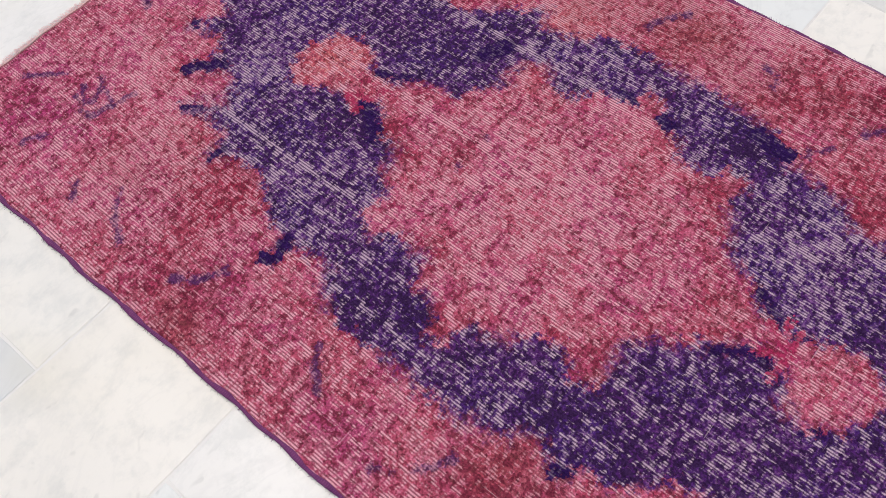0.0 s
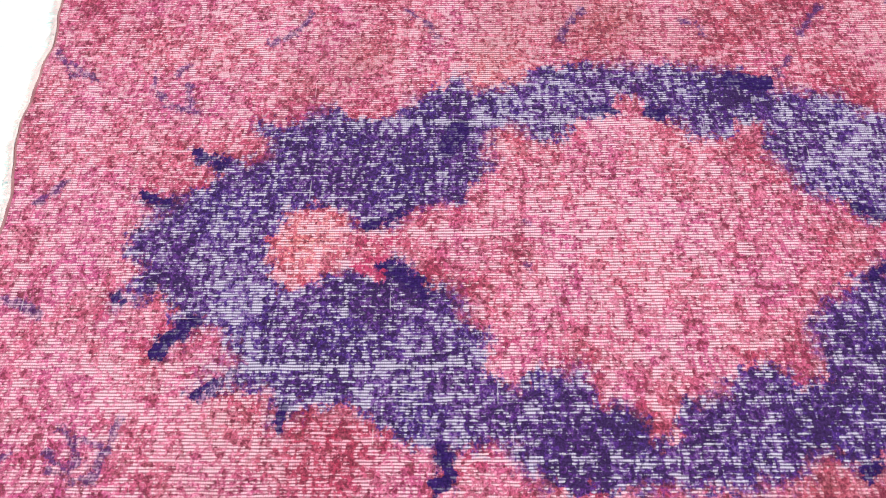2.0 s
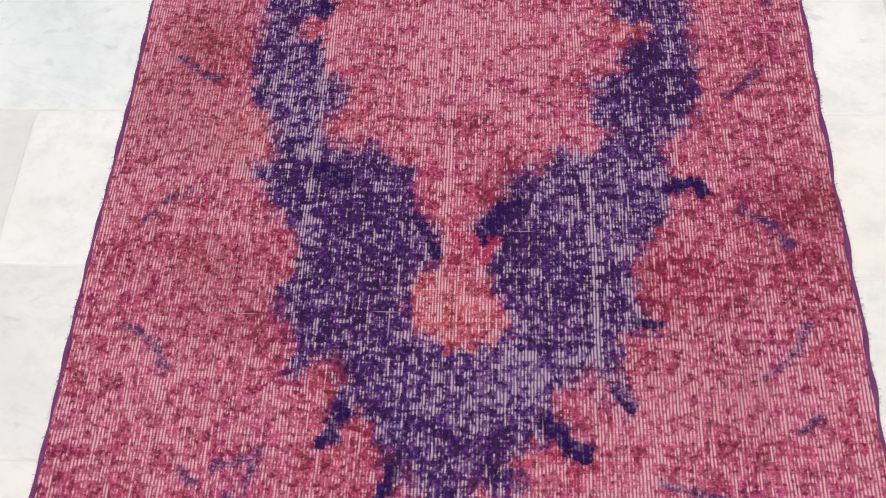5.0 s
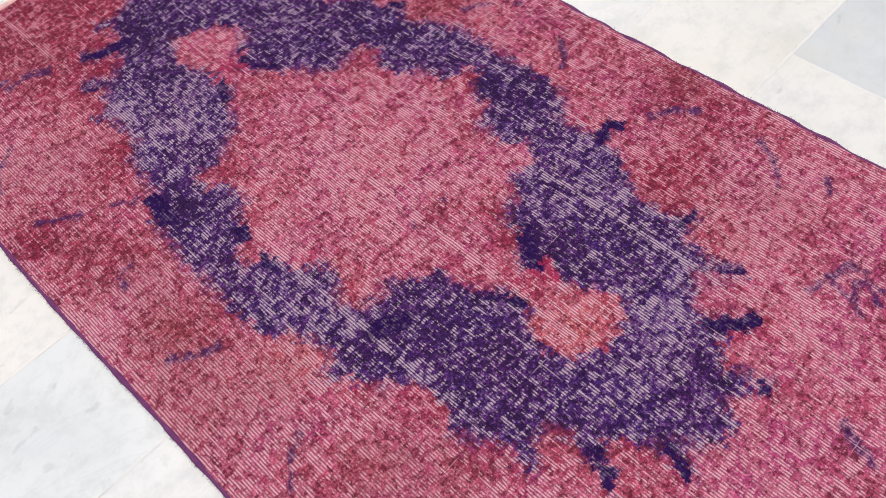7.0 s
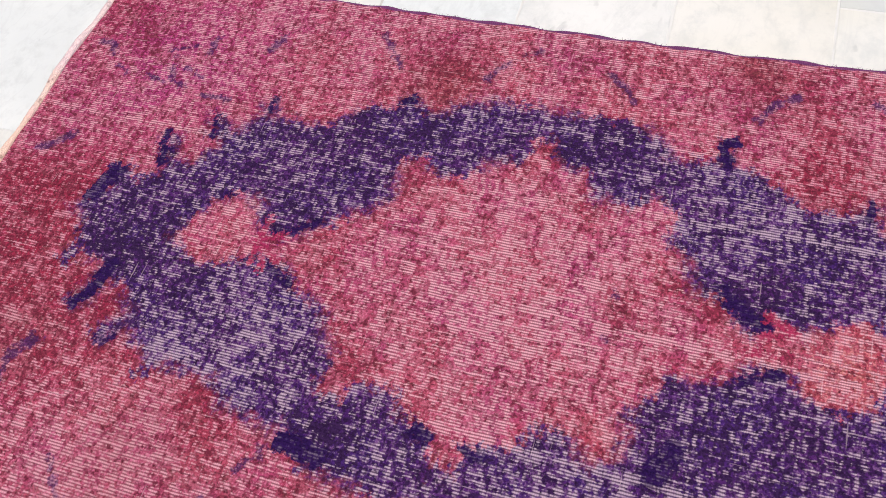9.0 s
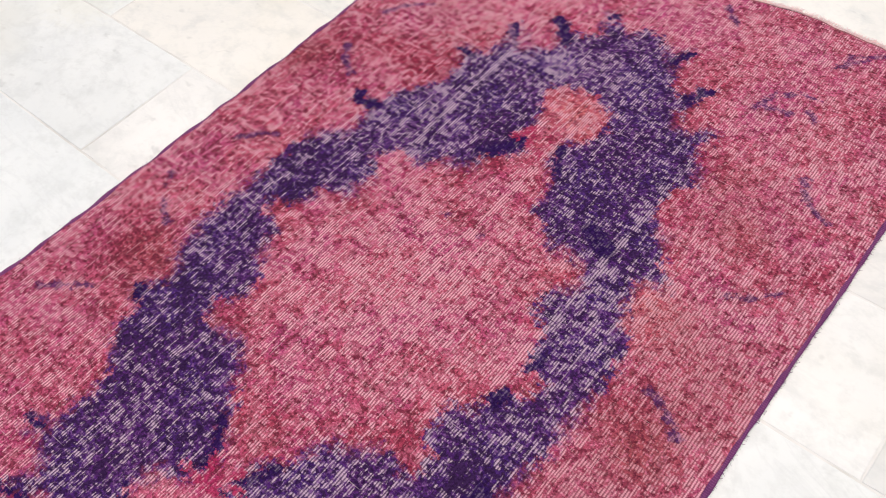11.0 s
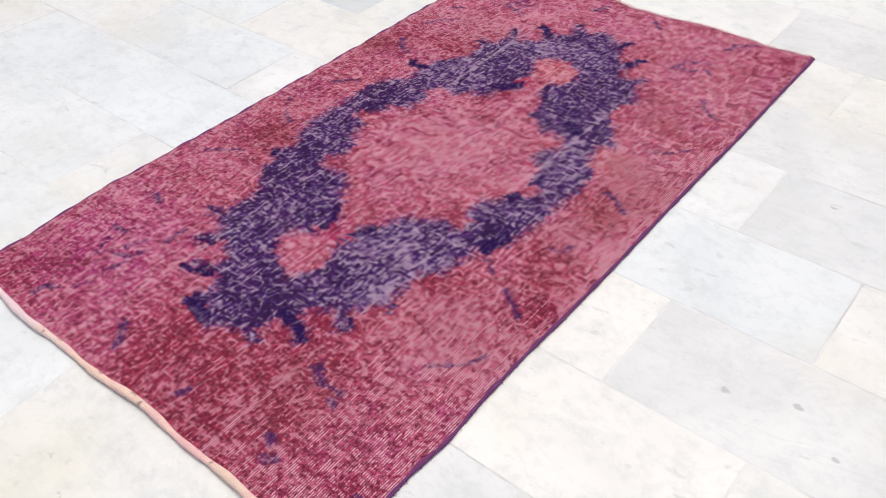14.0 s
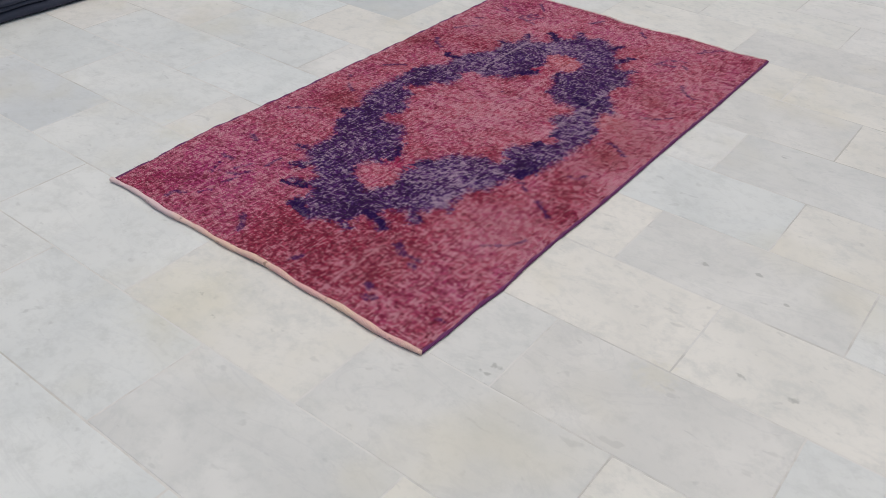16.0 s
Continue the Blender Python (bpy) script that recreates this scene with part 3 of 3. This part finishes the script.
# lilac where the violet is worn through (plus), deep where it is whole (minus)
FADES = [
    [-0.145, 1.687, 0.07, 1.0], [0.075, 1.718, 0.05, 0.6], [-0.194, 1.323, 0.035, 0.6], [0.244, 1.268, 0.045, 0.7], [0.241, 1.133, 0.043, 0.7], [0.215, 0.67, 0.063, 0.8],
    [-0.013, 0.585, 0.048, 0.7], [-0.333, 1.26, 0.032, -0.9], [-0.313, 1.099, 0.031, -1.1], [-0.158, 0.765, 0.036, -1.0], [-0.308, 0.849, 0.032, -1.0], [0.298, 0.875, 0.05, -1.1],
    [0.306, 0.817, 0.034, -1.1], [-0.052, 1.838, 0.038, -0.8], [-0.188, 1.562, 0.043, -0.6], [0.173, 1.462, 0.086, -0.5], [0.137, 0.55, 0.042, -0.6], [0.281, 1.36, 0.047, -0.8],
    [0.253, 0.493, 0.048, 1.3], [0.13, 0.62, 0.08, 0.8],
]
FADES_MORE = [
    [0.212, 0.904, 0.045, 0.9], [0.333, 1.156, 0.05, 0.8], [0.258, 1.428, 0.032, 0.7], [-0.082, 1.673, 0.046, 1.1], [-0.199, 1.423, 0.076, 0.7], [-0.19, 1.259, 0.045, 0.5],
    [-0.051, 1.754, 0.084, 0.7], [0.065, 0.329, 0.061, -0.9], [-0.362, 1.184, 0.062, -0.9], [-0.152, 1.484, 0.051, -0.7], [-0.071, 1.446, 0.035, -1.0], [0.213, 0.53, 0.054, 1.0],
    [0.156, 0.725, 0.075, 0.6], [-0.044, 0.488, 0.046, 0.6], [0.335, 1.236, 0.06, 0.6], [0.066, 0.395, 0.063, -1.1], [-0.055, 0.39, 0.054, -0.7], [-0.318, 0.794, 0.076, -0.8],
    [-0.251, 0.683, 0.068, -0.8], [-0.303, 1.364, 0.076, 0.4],
]
# dull brown where the dye has turned
BROWNED = [
    [-0.429, 0.823, 0.093, 1.0], [0.507, 0.774, 0.057, 0.5], [0.402, 0.553, 0.10, 0.5], [0.292, 0.206, 0.077, 0.8], [-0.566, 1.417, 0.073, 0.7], [0.471, 1.032, 0.061, 0.6],
    [-0.421, 1.708, 0.06, 0.8], [-0.291, 1.688, 0.049, 0.5], [0.375, 1.578, 0.095, 0.8], [0.525, 1.215, 0.11, 0.9], [0.48, 0.50, 0.12, 0.35], [0.46, 0.92, 0.08, 0.8], [0.50, 1.08, 0.08, 0.7], [0.421, 1.50, 0.05, 0.6], [0.41, 1.29, 0.05, 0.8], [-0.567, 1.376, 0.05, 0.6],
]
# cooler magenta
MAGENTA = [
    [-0.502, 1.37, 0.061, 0.9], [-0.446, 1.966, 0.072, 0.6], [-0.011, 0.621, 0.037, 1.0], [-0.211, 0.827, 0.044, 0.6], [0.268, 1.616, 0.046, 0.8], [-0.417, 0.167, 0.135, 0.7],
    [-0.194, 0.145, 0.092, 0.6], [-0.334, 0.326, 0.137, 0.6],
]
# where the bare warps show most
RIBS = [[0.48, 0.10, 0.22, 0.5], [0.52, 0.55, 0.16, 0.7], [0.54, 0.95, 0.14, 0.6], [0.48, 1.28, 0.17, 0.8], [0.20, 0.05, 0.14, 0.8], [0.05, 1.10, 0.20, 0.6], [-0.35, 1.60, 0.18, 0.8], [0.18, 0.62, 0.12, 0.6], [0.45, 1.75, 0.12, 0.5]]
CREASES = [(0.25, 2.2), (0.028, 1.6), (-0.205, 2.4), (-0.36, 1.4)]
CORALS = [[0.01, 1.585, 0.075, 1.0], [0.35, 1.28, 0.07, 0.7], [0.20, 1.26, 0.05, 0.35], [-0.20, 0.83, 0.04, 0.3], [0.24, 1.58, 0.05, 0.5], [0.29, 1.03, 0.03, 0.2], [-0.40, 0.28, 0.20, -0.9], [-0.45, 1.95, 0.18, -0.6], [0.0, 2.0, 0.14, -0.4], [0.52, 0.20, 0.10, -0.5], [-0.50, 0.75, 0.10, -0.5]]


def signed_distance(x, y, outline):
    """Distance to a closed outline, positive inside."""
    a = np.array(outline, float)
    b = np.roll(a, -1, axis=0)
    best, inside = np.full(x.shape, 9.0), np.zeros(x.shape, bool)
    for (ax, ay), (bx, by) in zip(a, b):
        dx, dy = bx - ax, by - ay
        s = np.clip(((x - ax) * dx + (y - ay) * dy) / (dx * dx + dy * dy + 1e-12), 0, 1)
        best = np.minimum(best, np.hypot(x - ax - s * dx, y - ay - s * dy))
        if dy:
            inside ^= ((ay > y) != (by > y)) & (x < ax + (y - ay) / dy * dx)
    return np.where(inside, best, -best)


def strokes_distance(x, y, strokes):
    best = np.full(x.shape, -9.0)
    for r, *line in strokes:
        pts = np.reshape(line, (-1, 2))
        for (ax, ay), (bx, by) in zip(pts[:-1], pts[1:]):
            dx, dy = bx - ax, by - ay
            s = np.clip(((x - ax) * dx + (y - ay) * dy) / (dx * dx + dy * dy + 1e-12), 0, 1)
            best = np.maximum(best, r - np.hypot(x - ax - s * dx, y - ay - s * dy))
    return best


def blobs(x, y, rows):
    return sum(amount * np.exp(-((x - cx) ** 2 + (y - cy) ** 2) / (reach * reach)) for cx, cy, reach, amount in rows)


def lattice_noise(x, y, cell_x, cell_y, seed):
    """Smooth random values, 0 to 1, on a lattice of the given cell."""
    rng = np.random.default_rng(seed)
    u, v = (x + 1.0) / cell_x, (y + 0.5) / cell_y
    table = rng.uniform(0, 1, (int(u.max()) + 3, int(v.max()) + 3))
    i, j = u.astype(int), v.astype(int)
    f, g = u - i, v - j
    f, g = f * f * (3 - 2 * f), g * g * (3 - 2 * g)
    return (table[i, j] * (1 - f) + table[i + 1, j] * f) * (1 - g) + (table[i, j + 1] * (1 - f) + table[i + 1, j + 1] * f) * g


def pile_wear(x, y):
    """0 where the knots stand whole, 1 where they are worn down to the warps."""
    wx, wy = x + 0.006 * lattice_noise(x, y, 0.02, 0.02, 1), y + 0.006 * lattice_noise(x, y, 0.02, 0.02, 2)
    mix = 0.14 * lattice_noise(wx, wy, 0.020, 0.024, 3) + 0.28 * lattice_noise(wx, wy, 0.009, 0.011, 4) + 0.58 * lattice_noise(x, y, 0.0052, 0.0054, 5)
    return 0.5 + (mix - 0.5) * 0.90


def build_rug():
    rug = tagged(new("rug"), "worn overdyed rose and violet wool rug lying on marble paving", "rug")
    nu, nv = 500, 900
    u, v = np.meshgrid(np.linspace(0, 1, nu), np.linspace(0, 1, nv))
    y0 = v * LENGTH
    x = edge_left(y0) * (1 - u) + edge_right(y0) * u
    y = end_near(x) * (1 - v) + end_far(x) * v
    worn = pile_wear(x, y)
    z = TOP - 0.0014 + ripple(x, y) + 0.0010 * np.clip(0.75 - worn, 0, 0.6)
    top = np.stack([x, y, z], -1).reshape(-1, 3)
    ring = [j for j in range(nu)] + [i * nu + nu - 1 for i in range(1, nv)] + [(nv - 1) * nu + j for j in range(nu - 2, -1, -1)] + [i * nu for i in range(nv - 2, 0, -1)]
    low = top[ring] * (1, 1, 0) + (0, 0, 0.0006)
    verts = np.concatenate([top, low])
    i, j = np.meshgrid(np.arange(nv - 1), np.arange(nu - 1), indexing="ij")
    c = (i * nu + j).ravel()
    faces = np.stack([c, c + 1, c + nu + 1, c + nu], 1).tolist()
    n, m = nu * nv, len(ring)
    faces += [(ring[q], n + q, n + (q + 1) % m, ring[(q + 1) % m]) for q in range(m)]
    faces.append(tuple(n + q for q in range(m - 1, -1, -1)))
    pile = link("woven_field", verts, faces, pile_mat, rug, smooth=True)
    px, py = verts[:, 0], verts[:, 1]
    outer = np.reshape(OUTER, (-1, 2))
    field = np.reshape(FIELD, (-1, 2))
    fields = {
        "band": np.minimum(signed_distance(px, py, outer), -signed_distance(px, py, field)),
        "mark": strokes_distance(px, py, STROKES_LEFT + STROKES_RIGHT + STROKES_MORE + STROKES_ENDS),
        "petal": strokes_distance(px, py, PETALS),
        "deep": strokes_distance(px, py, DEEP + DEEP_SMALL),
        "tone": blobs(px, py, CRIMSON + CRIMSON_MORE + FADED),
        "coral": blobs(px, py, CORALS) - blobs(px, py, MAGENTA),
        "brown": blobs(px, py, BROWNED),
        "fade": blobs(px, py, FADES + FADES_MORE),
        "ribs": blobs(px, py, RIBS) + sum(a * np.exp(-((px - cx - 0.006 * np.sin(4 * py + cx * 9)) / 0.006) ** 2) * (0.5 + 0.5 * np.sin(5 * py + cx * 30)) for cx, a in CREASES),
        "pile": np.concatenate([worn.ravel(), worn.ravel()[ring]]),
    }
    for name, values in fields.items():
        pile.data.attributes.new(name, "FLOAT", "POINT").data.foreach_set("value", values.astype(np.float32))
    # overcast side cords
    for edge, sign in ((edge_left, -1), (edge_right, 1)):
        ys = np.linspace(-0.004, LENGTH + 0.004, 240)
        xs = edge(ys) + sign * 0.002
        r = 0.0046 + 0.0005 * np.sin(31 * ys) + 0.0006 * np.sin(83 * ys + sign)
        zs = r * 0.85 - 0.0008 + 0.5 * np.maximum(ripple(xs, ys) - 0.0005, 0)
        tagged(link("selvage", *tube(np.stack([xs, ys, zs], 1), r, 10, 0.85), cord_mat, rug, smooth=True), "dark violet overcast side cord")
    # stray fibres of the side cords
    rng = np.random.default_rng(9)
    for edge, sign in ((edge_left, -1), (edge_right, 1)):
        tv, tf = [], []
        for y0 in np.sort(rng.uniform(0.0, LENGTH, 500)):
            s = np.linspace(0, 1, 3)
            reach, lean = rng.uniform(0.002, 0.007), rng.normal(0, 0.004)
            pts = np.stack([edge(np.array([y0]))[0] + sign * (0.005 + reach * s), y0 + lean * s, 0.003 + rng.uniform(-0.001, 0.003) * s], 1)
            a, b = tube(pts, 0.00035 * (1 - 0.5 * s), 3)
            tf += [tuple(q + len(tv) for q in face) for face in b]
            tv += a.tolist()
        tagged(link("fuzz", tv, tf, cord_mat, rug), "stray violet wool fibres", kind="stuff")
    # rolled cotton band at the near end
    xs = np.linspace(-0.590, 0.596, 200)
    ys = end_near(xs) - 0.006
    r = 0.0082 + 0.0010 * np.sin(17 * xs + 1) + 0.0008 * np.sin(61 * xs)
    tagged(link("end_band", *tube(np.stack([xs, ys, r * 0.8 - 0.0008 + 0.3 * ripple(xs, ys)], 1), r, 10, 0.8), band_mat, rug, smooth=True), "rolled cream and pink cotton end band")
    # flat woven strip and loose threads at the far end
    xs = np.linspace(-0.600, 0.598, 200)
    ys = end_far(xs) + 0.004
    r = 0.0038 + 0.0008 * np.sin(23 * xs)
    tagged(link("end_band", *tube(np.stack([xs, ys, r * 0.7 - 0.0008 + 0.3 * ripple(xs, ys)], 1), r, 8, 0.7), maroon_mat, rug, smooth=True), "thin faded maroon woven end band")
    rng = np.random.default_rng(4)
    tv, tf = [], []
    for x0 in np.sort(rng.uniform(-0.595, 0.595, 1900)):
        reach, lean = rng.uniform(0.004, 0.023), rng.normal(0, 0.007)
        y1 = end_far(x0) + 0.006
        s = np.linspace(0, 1, 4)
        pts = np.stack([x0 + lean * s + 0.002 * np.sin(5 * s + x0 * 90), y1 + reach * s, 0.004 * (1 - s) + 0.0012], 1)
        a, b = tube(pts, 0.0007 * (1 - 0.6 * s), 4)
        tf += [tuple(q + len(tv) for q in face) for face in b]
        tv += a.tolist()
    tagged(link("fringe", tv, tf, thread_mat, rug), "short frayed pale pink threads", kind="stuff")
    return rug


build_rug()


# ---- the pile of folded dark rugs at the edge of the courtyard ----
def folded_slab(x_front, depth, y0, y1, z0, thick, layers, droop, thin, power, label, seed):
    """A cloth folded over and over: stacked layers with round folds along the front; past y = 0.6 it droops and thins to its end."""
    rng = np.random.default_rng(seed)
    thing = tagged(new("folded_rug"), label, "folded rug", "folded rugs in a pile")
    h = thick / layers
    for q in range(layers):
        ny, prof = 48, 14
        ys = np.linspace(y0 + rng.uniform(-0.006, 0.006), y1 + rng.uniform(-0.010, 0.006), ny)
        ang = np.linspace(-np.pi / 2, np.pi / 2, prof)
        r = h / 2 * 0.97
        px = np.concatenate([[x_front - depth], x_front - r + r * np.cos(ang), [x_front - depth]])
        pz = np.concatenate([[-r], r * np.sin(ang), [r]])
        ph = rng.uniform(0, 6)
        vv = []
        for s, yy in zip(np.linspace(0, 1, ny), ys):
            fall = np.clip((yy - 0.6) / max(y1 - 0.6, 0.05), 0, 1) ** power * (1 if y1 > 0.7 else 0)
            size = (1 - (1 - thin) * fall) * (1 - 0.35 * max(0, (s - 0.95) / 0.05) ** 2)
            sway = 0.06 * (yy - 1.15) + 0.006 * math.sin(5 * s + ph) + 0.003 * math.sin(13 * s + ph) + 0.0015 * math.sin(41 * s + ph)
            zz = z0 + (h * (q + 0.5)) * size + droop * fall + 0.0012 * math.sin(9 * s + ph)
            vv += [(a + sway, yy, zz + b * size) for a, b in zip(px, pz)]
        c = len(px)
        ff = [(a * c + b, a * c + b + 1, (a + 1) * c + b + 1, (a + 1) * c + b) for a in range(ny - 1) for b in range(c - 1)]
        ff += [(a * c + c - 1, a * c, (a + 1) * c, (a + 1) * c + c - 1) for a in range(ny - 1)]
        ff += [tuple(range(c))[::-1], tuple((ny - 1) * c + b for b in range(c))]
        link("fold", vv, ff, cloth_mat, thing, smooth=True)
        if y1 < 0.7:
            ev, ef = tube([(x_front - 0.004 - depth * t + 0.06 * (y1 - 1.15), y1 - 0.002, z0 + h * (q + 0.5)) for t in np.linspace(0.0, 0.95, 12)], [h * 0.30] * 12, 8)
            tagged(link("edging", ev, ef, edging_mat, thing, smooth=True), "dull red-brown bound edge")
    return thing


folded_slab(-1.903, 0.70, -0.30, 1.155, 0.002, 0.043, 1, 0.0, 0.86, 4, "long dark navy rug folded once, lying on the paving", 1)
folded_slab(-1.906, 0.60, -0.45, 0.640, 0.046, 0.040, 2, 0.0, 1.0, 2, "dark navy rug folded double, lying on a longer one", 2)
folded_slab(-1.935, 0.60, -0.25, 1.03, 0.088, 0.036, 1, -0.040, 0.50, 1.3, "long dark navy rug drooping over the folds under it", 3)
folded_slab(-1.945, 0.45, -0.50, 0.625, 0.127, 0.105, 3, 0.0, 1.0, 2, "dark navy rug folded in three on top of the pile", 4)
folded_slab(-1.990, 0.42, 0.79, 1.150, 0.118, 0.080, 2, -0.066, 0.62, 1.3, "grey-blue felted rug folded behind the pile", 5)


# ---- marble paving: courses of twelve by twenty-four inch slabs ----
pavement = tagged(new("pavement"), "white and pale grey marble slabs laid in running courses", "paving", kind="structure")
COURSE_Y = [-0.296, 0.010, 0.307, 0.611, 0.909, 1.214, 1.520, 1.835, 2.131, 2.441]
OFFSETS = {-2: 0.178, -1: 0.477, 0: 0.775, 1: 1.068, 2: 0.758, 3: 1.071, 4: 0.770, 5: 1.052, 6: 0.762, 7: 0.452}
TONES = {
    marble_warm: {(1, -1), (2, -1), (6, -1), (6, 0), (7, -1), (-1, -1), (4, -3), (5, -3), (5, 0), (3, 0), (7, 1), (8, 0), (8, -1)},
    marble_cool: {(-1, -2), (-2, -1), (-3, 0), (-3, -1), (0, -3), (1, -4), (1, -5), (2, -3), (2, -4), (3, -4), (-2, -2), (-1, -3), (4, -4)},
    marble_grey: {(2, 0), (4, 0), (0, 0), (-1, 0), (-2, 0), (5, -1), (6, 1), (-3, 1), (1, 1), (7, 0), (5, -5)},
    marble_mist: {(0, -4)},
    marble_slate: {(5, -4)},
}
TONE_OF = {place: material for material, places in TONES.items() for place in places}
SLAB, DEPTH = 0.607, 0.0010


def course_line(c):
    """The joint below course c."""
    q = c + 1
    if 0 <= q < len(COURSE_Y):
        return COURSE_Y[q]
    return COURSE_Y[0] + 0.3085 * q if q < 0 else COURSE_Y[-1] + 0.3085 * (q - len(COURSE_Y) + 1)


def slab_mesh(w, d, rng):
    """A slab with worn, slightly uneven edges, its top at zero, centred."""
    g, cuts = 0.0010, np.linspace(-1.0, 0.78, 9)
    base = [(x * w / 2, -d / 2) for x in cuts] + [(w / 2, y * d / 2) for y in cuts] + [(-x * w / 2, d / 2) for x in cuts] + [(-w / 2, -y * d / 2) for y in cuts]
    low, top = [], []
    for x, y in base:
        cx, cy = -np.sign(x) if abs(x) > 0.499 * w else 0, -np.sign(y) if abs(y) > 0.499 * d else 0
        a = g + abs(rng.normal(0, 0.0007))
        b = a + 0.0011 + abs(rng.normal(0, 0.0009))
        low.append((x + cx * a, y + cy * a, -DEPTH))
        top.append((x + cx * b, y + cy * b, 0.0))
    n = len(base)
    return low + top, [(q, (q + 1) % n, n + (q + 1) % n, n + q) for q in range(n)] + [tuple(range(n, 2 * n))]


rng, shape_rng = np.random.default_rng(11), np.random.default_rng(12)
shapes, far_v, far_f = {}, [], []
for c in range(-16, 24):
    ya, yb = course_line(c), course_line(c + 1)
    start = OFFSETS.get(c, 0.17 + 0.303 * (c % 2) + rng.uniform(-0.03, 0.03))
    for q in range(-16, 14):
        xa = start + SLAB * q
        xm, ym = xa + SLAB / 2, (ya + yb) / 2
        lift, tip = rng.normal(0, 0.0002), rng.normal(0, 0.0004, 2)
        if -2.75 < xm < 3.0 and -1.75 < ym < 4.6:
            luck = rng.random()
            tone = TONE_OF.get((c, q)) or (marble_cool if luck < 0.25 else marble_warm if luck < 0.5 else marble_white)
            key = (round(yb - ya, 4), tone.name, q % 3)
            if key not in shapes:
                me = bpy.data.meshes.new("slab")
                sv, sf = slab_mesh(SLAB, yb - ya, shape_rng)
                me.from_pydata(sv, [], sf)
                me.materials.append(tone)
                shapes[key] = me
            ob = new("slab", shapes[key])
            ob.parent = pavement
            ob.matrix_basis = Matrix.LocRotScale((xm, ym, -0.0012 + lift), Euler((tip[0], tip[1], rng.normal(0, 0.0008))), None)
        else:
            sv, sf = slab_mesh(SLAB, yb - ya, shape_rng)
            far_f += [tuple(i + len(far_v) for i in face) for face in sf]
            far_v += [(x + xm, y + ym, z - 0.0012 + lift) for x, y, z in sv]
tagged(link("outer_slabs", far_v, far_f, marble_outer, pavement), kind="stuff")
